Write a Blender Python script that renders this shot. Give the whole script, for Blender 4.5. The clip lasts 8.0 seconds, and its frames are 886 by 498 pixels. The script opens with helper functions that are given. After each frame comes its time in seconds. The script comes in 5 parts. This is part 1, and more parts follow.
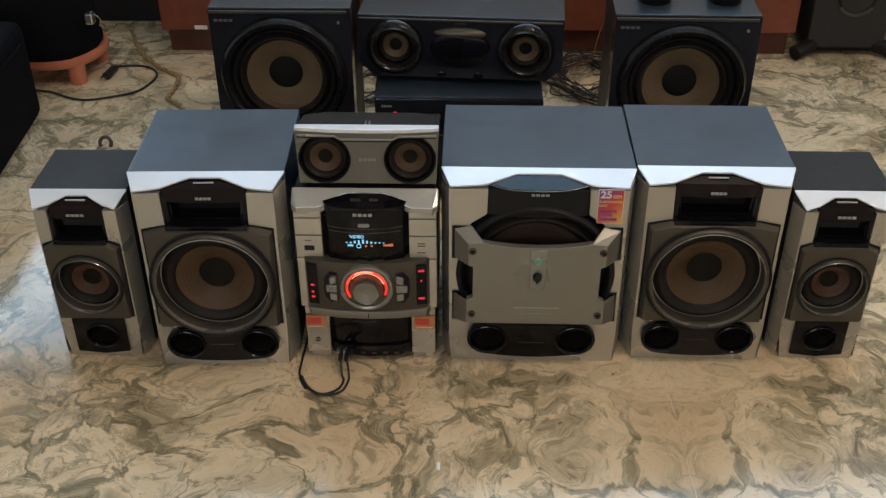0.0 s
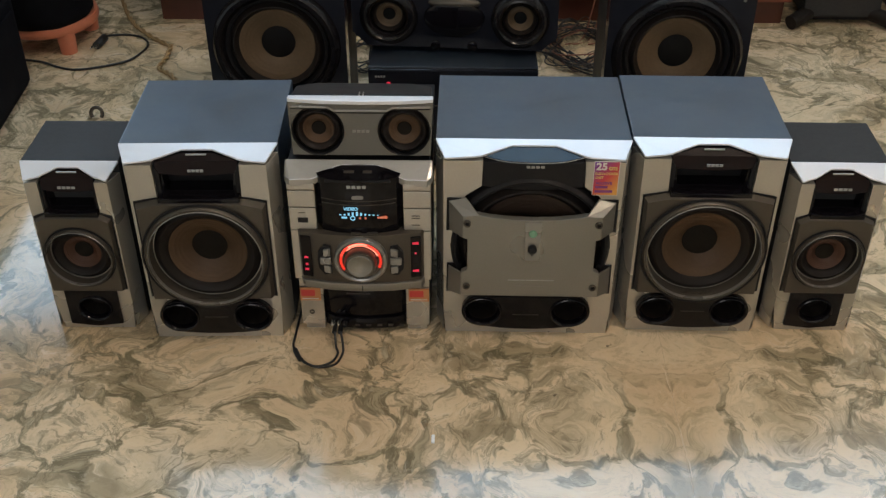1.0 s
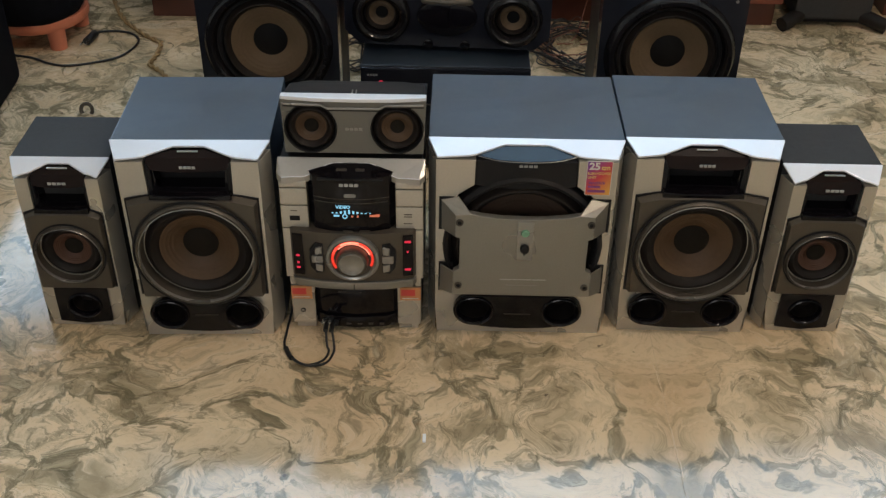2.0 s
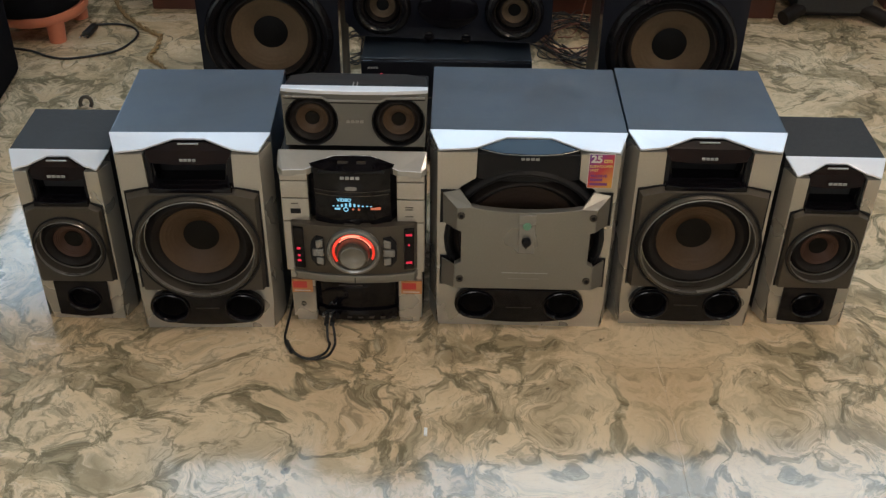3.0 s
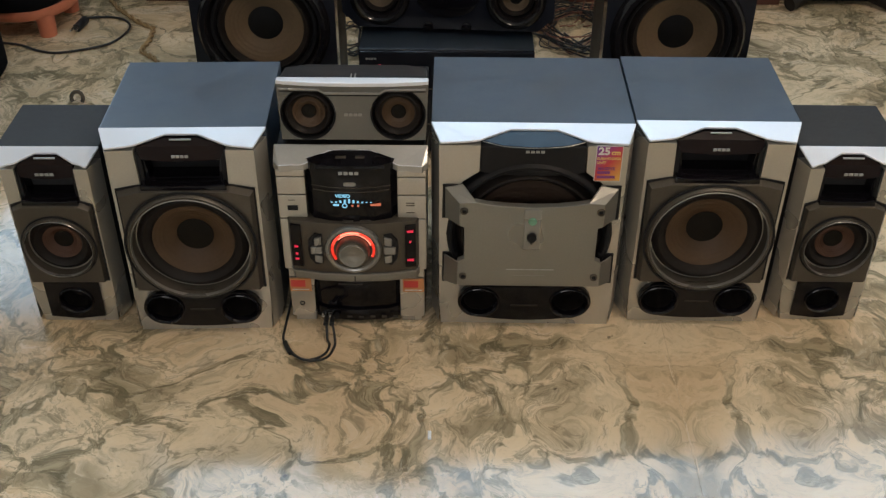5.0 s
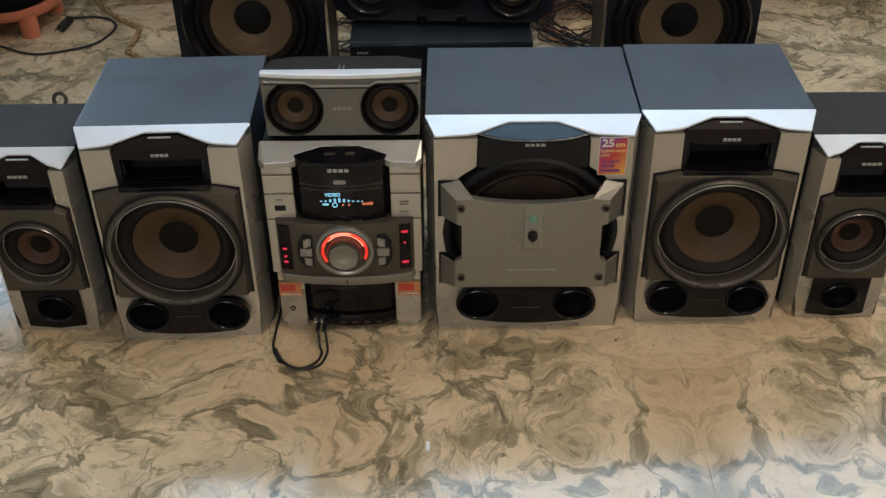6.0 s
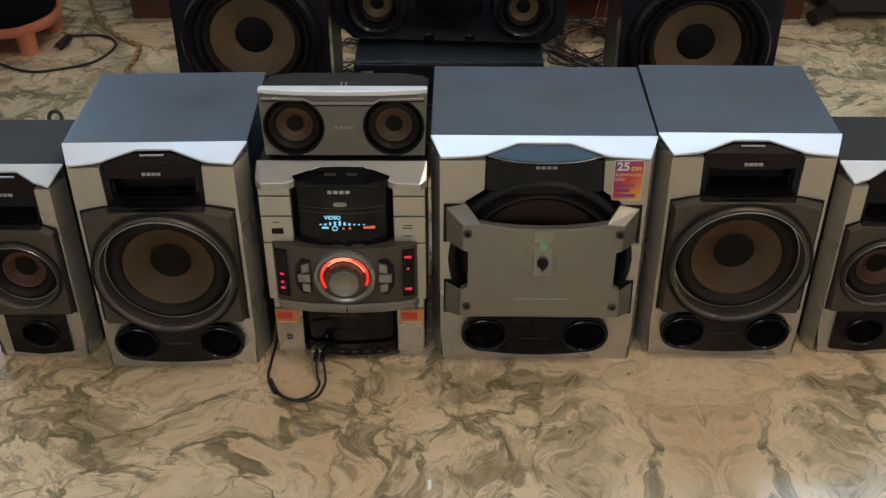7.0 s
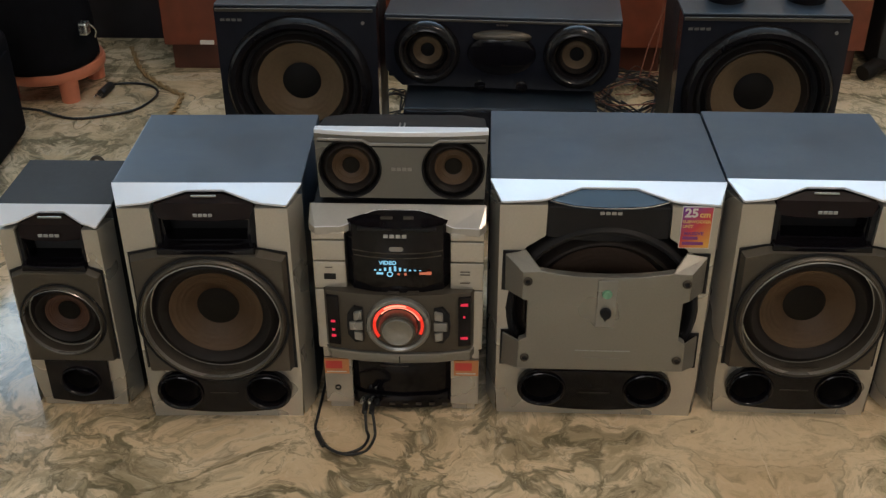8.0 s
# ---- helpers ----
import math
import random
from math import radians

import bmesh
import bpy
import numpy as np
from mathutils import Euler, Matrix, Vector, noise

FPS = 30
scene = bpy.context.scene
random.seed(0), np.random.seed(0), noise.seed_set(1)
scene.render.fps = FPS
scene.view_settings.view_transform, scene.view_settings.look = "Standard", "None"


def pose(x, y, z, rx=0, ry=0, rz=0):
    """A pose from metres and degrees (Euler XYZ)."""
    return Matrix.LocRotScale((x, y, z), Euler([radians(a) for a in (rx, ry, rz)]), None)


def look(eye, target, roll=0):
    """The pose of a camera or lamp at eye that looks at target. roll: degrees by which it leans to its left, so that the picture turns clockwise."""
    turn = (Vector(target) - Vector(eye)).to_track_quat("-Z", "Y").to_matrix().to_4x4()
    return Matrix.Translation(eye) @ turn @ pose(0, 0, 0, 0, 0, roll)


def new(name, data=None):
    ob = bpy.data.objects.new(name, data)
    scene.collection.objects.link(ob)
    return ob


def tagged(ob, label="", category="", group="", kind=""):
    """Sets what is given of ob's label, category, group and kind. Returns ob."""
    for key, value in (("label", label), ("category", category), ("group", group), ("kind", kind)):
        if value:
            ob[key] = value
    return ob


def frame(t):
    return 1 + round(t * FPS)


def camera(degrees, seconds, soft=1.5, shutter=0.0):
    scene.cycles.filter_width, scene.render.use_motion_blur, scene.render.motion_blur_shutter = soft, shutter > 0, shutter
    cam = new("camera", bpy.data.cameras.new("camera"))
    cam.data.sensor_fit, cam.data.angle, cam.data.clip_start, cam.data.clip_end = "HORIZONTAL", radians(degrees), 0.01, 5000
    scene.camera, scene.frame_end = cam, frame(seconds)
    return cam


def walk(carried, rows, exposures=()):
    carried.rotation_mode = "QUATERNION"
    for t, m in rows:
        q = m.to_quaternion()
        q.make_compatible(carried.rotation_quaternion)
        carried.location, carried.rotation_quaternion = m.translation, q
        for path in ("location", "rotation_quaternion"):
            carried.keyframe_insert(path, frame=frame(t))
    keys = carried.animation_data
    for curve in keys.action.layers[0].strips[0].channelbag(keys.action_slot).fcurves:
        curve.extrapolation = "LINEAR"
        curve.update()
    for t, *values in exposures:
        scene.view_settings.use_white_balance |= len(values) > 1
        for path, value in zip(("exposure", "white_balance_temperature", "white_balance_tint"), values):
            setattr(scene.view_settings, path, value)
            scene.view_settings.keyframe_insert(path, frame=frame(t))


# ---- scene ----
cam = camera(45.0, 8.0, soft=1.35)
PATH = [
    (0, (0.025, -0.002, 1.2), (-0.022, 1.656, 0.082), -0.3),
    (0.5, (0.024, 0.007, 1.201), (-0.022, 1.636, 0.043), -0.5),
    (1, (0.023, 0.008, 1.199), (-0.011, 1.633, 0.034), -0.1),
    (1.5, (0.019, 0.009, 1.198), (0.004, 1.635, 0.033), 0.6),
    (3, (0.012, 0.013, 1.189), (0.003, 1.633, 0.017), 0.8),
    (3.5, (0.007, 0.019, 1.186), (-0.004, 1.632, 0.004), 1.2),
    (4, (0.002, 0.027, 1.179), (-0.003, 1.635, -0.011), 1.2),
    (4.5, (0.0, 0.038, 1.177), (0.005, 1.644, -0.016), 0.8),
    (4.7, (0.003, 0.047, 1.175), (0.002, 1.658, -0.01), 0.7),
    (5.8, (0.012, 0.117, 1.112), (0.0, 1.727, -0.074), -0.8),
    (6, (0.015, 0.13, 1.106), (0.003, 1.746, -0.073), -0.7),
    (6.5, (0.017, 0.167, 1.078), (0.009, 1.811, -0.061), -0.4),
    (7, (0.014, 0.192, 1.059), (-0.007, 1.838, -0.077), -0.2),
    (7.5, (0.008, 0.198, 1.047), (-0.025, 1.866, -0.057), -0.5),
    (8, (-0.037, 0.226, 1.012), (-0.098, 1.934, -0.027), -0.2),
]
walk(cam, [(t, look(eye, target, roll)) for t, eye, target, roll in PATH], exposures=[(0, 0.07), (4.7, 0.08), (6.0, 0.05), (7.2, 0.03), (8.0, 0.0)])

# ---- world, sun and lamps ----

world = bpy.data.worlds.new("world")
scene.world = world
world.use_nodes = True
wn = world.node_tree
sky = wn.nodes.new("ShaderNodeTexSky")
sky.sky_type, sky.sun_disc = "NISHITA", False
sky.sun_elevation, sky.sun_rotation = radians(35), radians(200)
wn.links.new(sky.outputs["Color"], wn.nodes["Background"].inputs["Color"])
wn.nodes["Background"].inputs["Strength"].default_value = 0.1


def area_lamp(name, m, sx, sy, power, colour):
    data = bpy.data.lights.new(name, "AREA")
    data.shape, data.size, data.size_y = "RECTANGLE", sx, sy
    data.energy, data.color = power, colour
    ob = new(name, data)
    ob.matrix_world = m
    return ob


# daylight in the openings of the room, and an added warm bulb on the ceiling above the speakers
area_lamp("daylight_high_window", pose(0.45, 3.24, 2.55, -90, 0, 0), 3.3, 0.66, 45, (0.52, 0.76, 1.0))
area_lamp("daylight_side_window", pose(-1.75, 3.24, 1.08, -90, 0, 0), 0.78, 0.82, 10.5, (0.55, 0.77, 1.0))
# rear opening is unseen, added as fill for the speaker fronts
area_lamp("rear_window_fill", pose(-0.6, -1.93, 1.75, 90, 0, 0), 1.5, 1.1, 12, (1.0, 0.97, 0.93))
# unseen warm bulb, added to light the floor and the speakers
bulb = bpy.data.lights.new("fill_bulb", "POINT")
bulb.energy, bulb.color, bulb.shadow_soft_size = 41.5, (1.0, 0.81, 0.64), 0.09
bulb_ob = new("fill_bulb", bulb)
bulb_ob.location = (1.00, 0.80, 2.80)


# ---- materials ----
def material(name, colour, rough=0.5, metal=0.0, vary=0.12, scale=40.0, bump=0.0, bump_scale=None, spec=0.5, coat=0.0, smudge=0.0):
    """A surface with fine grain, larger patches of wear, and relief, at real size."""
    m = bpy.data.materials.new(name)
    m.use_nodes = True
    nt = m.node_tree
    b = nt.nodes["Principled BSDF"]
    tc = nt.nodes.new("ShaderNodeTexCoord")
    fine = nt.nodes.new("ShaderNodeTexNoise")
    fine.inputs["Scale"].default_value, fine.inputs["Detail"].default_value = scale, 6
    broad = nt.nodes.new("ShaderNodeTexNoise")
    broad.inputs["Scale"].default_value, broad.inputs["Detail"].default_value = 7.0, 3
    for n in (fine, broad):
        nt.links.new(tc.outputs["Object"], n.inputs["Vector"])
    mixed = nt.nodes.new("ShaderNodeMath")
    mixed.operation = "ADD"
    nt.links.new(fine.outputs["Fac"], mixed.inputs[0])
    nt.links.new(broad.outputs["Fac"], mixed.inputs[1])
    ramp = nt.nodes.new("ShaderNodeMapRange")
    ramp.inputs["From Min"].default_value, ramp.inputs["From Max"].default_value = 0.6, 1.4
    ramp.inputs["To Min"].default_value, ramp.inputs["To Max"].default_value = 1 - vary, 1 + vary
    nt.links.new(mixed.outputs[0], ramp.inputs["Value"])
    mul = nt.nodes.new("ShaderNodeMix")
    mul.data_type, mul.blend_type = "RGBA", "MULTIPLY"
    mul.inputs[0].default_value = 1.0
    mul.inputs[6].default_value = (*colour, 1)
    nt.links.new(ramp.outputs[0], mul.inputs[7])
    nt.links.new(mul.outputs[2], b.inputs["Base Color"])
    b.inputs["Metallic"].default_value = metal
    b.inputs["Specular IOR Level"].default_value = spec
    b.inputs["Coat Weight"].default_value = coat
    b.inputs["Coat Roughness"].default_value = 0.08
    rr = nt.nodes.new("ShaderNodeMapRange")
    rr.inputs["From Min"].default_value, rr.inputs["From Max"].default_value = 0.35, 0.65
    rr.inputs["To Min"].default_value, rr.inputs["To Max"].default_value = max(rough - 0.06 - smudge, 0.02), rough + 0.06 + smudge
    nt.links.new(broad.outputs["Fac"], rr.inputs["Value"])
    nt.links.new(rr.outputs[0], b.inputs["Roughness"])
    if bump:
        relief = nt.nodes.new("ShaderNodeTexNoise")
        relief.inputs["Scale"].default_value, relief.inputs["Detail"].default_value = bump_scale or scale * 6, 4
        nt.links.new(tc.outputs["Object"], relief.inputs["Vector"])
        bn = nt.nodes.new("ShaderNodeBump")
        bn.inputs["Strength"].default_value, bn.inputs["Distance"].default_value = bump, 0.001
        nt.links.new(relief.outputs["Fac"], bn.inputs["Height"])
        nt.links.new(bn.outputs["Normal"], b.inputs["Normal"])
    return m


def glowing(name, colour, strength, base=(0.02, 0.02, 0.02)):
    m = material(name, base, 0.3, vary=0.05)
    b = m.node_tree.nodes["Principled BSDF"]
    b.inputs["Emission Color"].default_value = (*colour, 1)
    b.inputs["Emission Strength"].default_value = strength
    return m


JOINT_X, SLAB_W = 0.366, 1.30  # the visible joint of the marble floor, and the width of a slab


def marble():
    """Cream marble with olive-grey swirling veins and brown clouds, polished."""
    m = bpy.data.materials.new("polished_marble")
    m.use_nodes = True
    nt = m.node_tree
    N, L = nt.nodes.new, nt.links.new
    b = nt.nodes["Principled BSDF"]
    tc = N("ShaderNodeTexCoord")

    def noise_tex(vec, scale, detail, rough=0.55, dist=0.0):
        n = N("ShaderNodeTexNoise")
        n.inputs["Scale"].default_value, n.inputs["Detail"].default_value = scale, detail
        n.inputs["Roughness"].default_value, n.inputs["Distortion"].default_value = rough, dist
        L(vec, n.inputs["Vector"])
        return n

    def warp(vec, scale, amount):
        n = noise_tex(vec, scale, 3)
        sub = N("ShaderNodeVectorMath")
        sub.operation = "SUBTRACT"
        sub.inputs[1].default_value = (0.5, 0.5, 0.5)
        L(n.outputs["Color"], sub.inputs[0])
        sc = N("ShaderNodeVectorMath")
        sc.operation = "SCALE"
        sc.inputs["Scale"].default_value = amount
        L(sub.outputs[0], sc.inputs[0])
        add = N("ShaderNodeVectorMath")
        L(vec, add.inputs[0])
        L(sc.outputs[0], add.inputs[1])
        return add.outputs[0]

    def ridge(value, width, soft):
        """1 on the line where the noise crosses a half, 0 off it."""
        s = N("ShaderNodeMath")
        s.operation = "SUBTRACT"
        s.inputs[1].default_value = 0.5
        L(value, s.inputs[0])
        a = N("ShaderNodeMath")
        a.operation = "ABSOLUTE"
        L(s.outputs[0], a.inputs[0])
        r = N("ShaderNodeMapRange")
        r.interpolation_type = "SMOOTHSTEP"
        r.inputs["From Min"].default_value, r.inputs["From Max"].default_value = width, width + soft
        r.inputs["To Min"].default_value, r.inputs["To Max"].default_value = 1, 0
        L(a.outputs[0], r.inputs["Value"])
        return r.outputs[0]

    def band(value, lo, hi):
        r = N("ShaderNodeMapRange")
        r.interpolation_type = "SMOOTHSTEP"
        r.inputs["From Min"].default_value, r.inputs["From Max"].default_value = lo, hi
        L(value, r.inputs["Value"])
        return r.outputs[0]

    def times(a, c):
        n = N("ShaderNodeMath")
        n.operation = "MULTIPLY"
        L(a, n.inputs[0])
        if isinstance(c, float):
            n.inputs[1].default_value = c
        else:
            L(c, n.inputs[1])
        return n.outputs[0]

    def blend(fac, low, high):
        n = N("ShaderNodeMix")
        n.data_type = "RGBA"
        L(fac, n.inputs[0])
        for slot, c in ((6, low), (7, high)):
            if isinstance(c, tuple):
                n.inputs[slot].default_value = (*c, 1)
            else:
                L(c, n.inputs[slot])
        return n.outputs[2]

    # slabs laid as mirror images of one another: the pattern folds at every joint
    split = N("ShaderNodeSeparateXYZ")
    L(tc.outputs["Object"], split.inputs[0])
    off = N("ShaderNodeMath")
    off.operation = "SUBTRACT"
    off.inputs[1].default_value = JOINT_X
    L(split.outputs["X"], off.inputs[0])
    fold = N("ShaderNodeMath")
    fold.operation = "PINGPONG"
    fold.inputs[1].default_value = SLAB_W
    L(off.outputs[0], fold.inputs[0])
    folded = N("ShaderNodeCombineXYZ")
    L(fold.outputs[0], folded.inputs["X"])
    L(split.outputs["Y"], folded.inputs["Y"])
    own = noise_tex(tc.outputs["Object"], 2.0, 2)
    drift = N("ShaderNodeVectorMath")
    drift.operation = "MULTIPLY_ADD"
    drift.inputs[1].default_value = (0.05, 0.05, 0.0)
    L(own.outputs["Color"], drift.inputs[0])
    L(folded.outputs[0], drift.inputs[2])
    P0 = drift.outputs[0]

    def turned(vec, angle, sx, sy):
        n = N("ShaderNodeMapping")
        n.inputs["Rotation"].default_value = (0, 0, radians(angle))
        n.inputs["Scale"].default_value = (sx, sy, 1.0)
        L(vec, n.inputs["Vector"])
        return n.outputs[0]

    w1 = warp(P0, 2.6, 0.34)
    w2 = warp(w1, 8.0, 0.105)
    w3 = warp(warp(w2, 19.0, 0.058), 52.0, 0.020)
    clouds = noise_tex(w2, 3.0, 5).outputs["Fac"]
    body = noise_tex(w3, 6.5, 6, 0.6).outputs["Fac"]
    calm = band(noise_tex(w1, 2.4, 2).outputs["Fac"], 0.47, 0.62)
    # one clear patch lies across the joint
    bend = N("ShaderNodeSeparateXYZ")
    L(w2, bend.inputs[0])
    along = N("ShaderNodeMath")
    along.operation = "SUBTRACT"
    along.inputs[1].default_value = 1.42
    L(bend.outputs["Y"], along.inputs[0])
    away = N("ShaderNodeVectorMath")
    away.operation = "LENGTH"
    reach = N("ShaderNodeCombineXYZ")
    L(bend.outputs["X"], reach.inputs["X"])
    L(along.outputs[0], reach.inputs["Y"])
    L(reach.outputs[0], away.inputs[0])
    clear = band(away.outputs["Value"], 0.205, 0.160)
    less = N("ShaderNodeMath")
    less.operation = "MULTIPLY_ADD"
    less.inputs[1].default_value = -0.85
    less.inputs[2].default_value = 1.0
    L(clear, less.inputs[0])
    open_field = less.outputs[0]
    both = N("ShaderNodeMath")
    both.operation = "MAXIMUM"
    L(calm, both.inputs[0])
    L(clear, both.inputs[1])
    calm = both.outputs[0]
    busy = N("ShaderNodeMath")
    busy.operation = "SUBTRACT"
    busy.inputs[0].default_value = 1.0
    L(calm, busy.inputs[1])
    busy = busy.outputs[0]
    # cream ground with pinkish and ochre clouds
    base = blend(band(clouds, 0.36, 0.64), (0.80, 0.645, 0.435), (0.63, 0.460, 0.280))
    speck = noise_tex(tc.outputs["Object"], 70, 6).outputs["Fac"]
    base = blend(times(band(speck, 0.52, 0.75), 0.25), base, (0.44, 0.33, 0.20))
    # long drawn-out streaks, olive and pale by turns, where the stone has flowed
    streak = noise_tex(turned(w3, 28, 3.6, 10.0), 1.0, 6, 0.62).outputs["Fac"]
    base = blend(times(times(band(streak, 0.50, 0.60), busy), 0.72), base, (0.330, 0.262, 0.158))
    fine = noise_tex(turned(w3, 28, 7.0, 20.0), 1.0, 5, 0.6).outputs["Fac"]
    base = blend(times(times(band(fine, 0.54, 0.66), busy), 0.42), base, (0.250, 0.205, 0.128))
    base = blend(times(times(band(fine, 0.44, 0.34), busy), 0.45), base, (0.84, 0.72, 0.55))
    # broad grey-green bands round the clear patches, dark at their rims
    vor = N("ShaderNodeTexVoronoi")
    vor.feature = "DISTANCE_TO_EDGE"
    vor.inputs["Scale"].default_value = 7.2
    L(w3, vor.inputs["Vector"])
    uneven = N("ShaderNodeMath")
    uneven.operation = "MULTIPLY_ADD"
    uneven.inputs[1].default_value = -0.46
    L(noise_tex(w2, 6.0, 5, 0.65).outputs["Fac"], uneven.inputs[0])
    L(vor.outputs["Distance"], uneven.inputs[2])

    def level(lo, hi):
        r = N("ShaderNodeMapRange")
        r.interpolation_type = "SMOOTHSTEP"
        r.inputs["From Min"].default_value, r.inputs["From Max"].default_value = lo, hi
        r.inputs["To Min"].default_value, r.inputs["To Max"].default_value = 1, 0
        L(uneven.outputs[0], r.inputs["Value"])
        return r.outputs[0]

    def rim(at, width):
        n = N("ShaderNodeMath")
        n.operation = "SUBTRACT"
        n.inputs[1].default_value = at
        L(uneven.outputs[0], n.inputs[0])
        n2 = N("ShaderNodeMath")
        n2.operation = "ABSOLUTE"
        L(n.outputs[0], n2.inputs[0])
        r = N("ShaderNodeMapRange")
        r.inputs["From Min"].default_value, r.inputs["From Max"].default_value = 0.0, width
        r.inputs["To Min"].default_value, r.inputs["To Max"].default_value = 1, 0
        L(n2.outputs[0], r.inputs["Value"])
        return r.outputs[0]

    grain = band(noise_tex(w3, 30.0, 7, 0.75).outputs["Fac"], 0.43, 0.56)
    inner = blend(grain, (0.150, 0.123, 0.072), (0.440, 0.362, 0.230))
    base = blend(times(times(level(-0.215, -0.165), 0.90), open_field), base, inner)
    base = blend(times(times(rim(-0.205, 0.030), grain), 0.45), base, (0.130, 0.104, 0.064))
    mottle = noise_tex(w3, 42.0, 7, 0.75).outputs["Fac"]
    base = blend(times(band(mottle, 0.50, 0.62), 0.34), base, (0.340, 0.258, 0.150))
    base = blend(times(band(mottle, 0.46, 0.36), 0.26), base, (0.860, 0.740, 0.560))
    # thin dark veins, and brown pits
    base = blend(times(times(times(ridge(body, 0.002, 0.026), grain), 0.62), open_field), base, (0.190, 0.150, 0.092))
    crinkle = noise_tex(w3, 14.0, 5, 0.6).outputs["Fac"]
    base = blend(times(times(ridge(crinkle, 0.0, 0.030), busy), 0.45), base, (0.22, 0.185, 0.115))
    dots = noise_tex(tc.outputs["Object"], 26.0, 4, 0.7).outputs["Fac"]
    base = blend(times(band(dots, 0.63, 0.73), 0.35), base, (0.34, 0.21, 0.11))
    pits = noise_tex(tc.outputs["Object"], 38.0, 2).outputs["Fac"]
    base = blend(times(band(pits, 0.73, 0.76), 0.7), base, (0.07, 0.05, 0.035))
    L(base, b.inputs["Base Color"])
    rr = N("ShaderNodeMapRange")
    rr.inputs["To Min"].default_value, rr.inputs["To Max"].default_value = 0.09, 0.18
    L(mottle, rr.inputs["Value"])
    L(rr.outputs[0], b.inputs["Roughness"])
    b.inputs["IOR"].default_value = 1.46
    bn = N("ShaderNodeBump")
    bn.inputs["Strength"].default_value, bn.inputs["Distance"].default_value = 0.05, 0.002
    L(noise_tex(tc.outputs["Object"], 14, 3).outputs["Fac"], bn.inputs["Height"])
    L(bn.outputs["Normal"], b.inputs["Normal"])
    return m


def weave(name, colour, rough):
    """Brown woven fibre cone: fine crossed threads."""
    m = material(name, colour, rough, vary=0.14, scale=160, bump=0.25, bump_scale=700)
    return m


def sticker_print():
    """Violet at the upper corner running through red to orange at the lower one."""
    m = material("violet_to_orange_print", (0.5, 0.1, 0.1), 0.35, vary=0.05)
    nt = m.node_tree
    tc = nt.nodes.new("ShaderNodeTexCoord")
    slope = nt.nodes.new("ShaderNodeVectorMath")
    slope.operation = "DOT_PRODUCT"
    slope.inputs[1].default_value = (-0.40, 0.0, 0.60)
    lift = nt.nodes.new("ShaderNodeMath")
    lift.inputs[1].default_value = 0.40
    ramp = nt.nodes.new("ShaderNodeValToRGB")
    nt.links.new(tc.outputs["Generated"], slope.inputs[0])
    nt.links.new(slope.outputs["Value"], lift.inputs[0])
    nt.links.new(lift.outputs[0], ramp.inputs["Fac"])
    stops = ramp.color_ramp.elements
    stops[0].position, stops[0].color = 0.05, (0.80, 0.42, 0.08, 1)
    stops[1].position, stops[1].color = 0.95, (0.16, 0.05, 0.30, 1)
    mid = stops.new(0.50)
    mid.color = (0.60, 0.055, 0.06, 1)
    nt.links.new(ramp.outputs["Color"], nt.nodes["Principled BSDF"].inputs["Base Color"])
    return m


M_MARBLE = marble()
M_SILVER = material("silver_plastic", (0.52, 0.49, 0.435), 0.31, 0.68, vary=0.07, scale=320, bump=0.08, bump_scale=1500, smudge=0.03)
M_CROWN = material("satin_silver_crown", (0.45, 0.44, 0.42), 0.30, 0.80, vary=0.05, scale=240, bump=0.05, bump_scale=1500)
# silver plastic made paler: the window's reflection is put into its colour
M_CAP = material("silver_plastic_sky_lit", (0.80, 0.81, 0.85), 0.34, 0.25, vary=0.015, scale=200)
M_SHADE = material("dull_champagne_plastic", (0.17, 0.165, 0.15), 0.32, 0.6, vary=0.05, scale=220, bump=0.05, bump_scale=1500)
M_GUN = material("gunmetal_plastic", (0.088, 0.075, 0.060), 0.38, 0.50, vary=0.08, scale=260, bump=0.06, bump_scale=1400, smudge=0.03)
M_PANEL = material("champagne_silver_panel", (0.265, 0.252, 0.225), 0.36, 0.62, vary=0.07, scale=320, bump=0.08, bump_scale=1600, smudge=0.03)
M_VINYL = material("dark_grey_vinyl", (0.027, 0.044, 0.070), 0.43, vary=0.16, scale=120, bump=0.25, bump_scale=900, smudge=0.05, spec=0.9)
M_PIANO = material("piano_black_lacquer", (0.016, 0.017, 0.023), 0.17, vary=0.2, scale=30, smudge=0.04, spec=0.42)
M_TRIM = material("black_satin_trim", (0.009, 0.008, 0.009), 0.18, vary=0.15, scale=40, spec=0.30)
# black vinyl with the blue sheen of daylight put into its colour
M_SLEEK = material("sky_sheen_black_vinyl", (0.018, 0.028, 0.042), 0.36, vary=0.18, scale=120, bump=0.15, bump_scale=900, spec=1.0)
M_MATT = material("matt_dark_grey_vinyl", (0.035, 0.034, 0.034), 0.70, vary=0.16, scale=120, bump=0.3, bump_scale=900, spec=0.25)
M_GLOSS = material("gloss_black_plastic", (0.0056, 0.0048, 0.0066), 0.11, vary=0.2, scale=30, smudge=0.02, spec=0.28)
M_BLACK = material("matt_black_plastic", (0.016, 0.0155, 0.0165), 0.45, vary=0.2, scale=60, bump=0.1, spec=0.16)
M_RUBBER = material("black_rubber", (0.0165, 0.0130, 0.0115), 0.50, vary=0.2, scale=60, spec=0.15)
M_CONE = weave("brown_fibre_cone", (0.072, 0.037, 0.0145), 0.6)
M_CONE_RED = weave("red_brown_fibre_cone", (0.076, 0.031, 0.0155), 0.6)
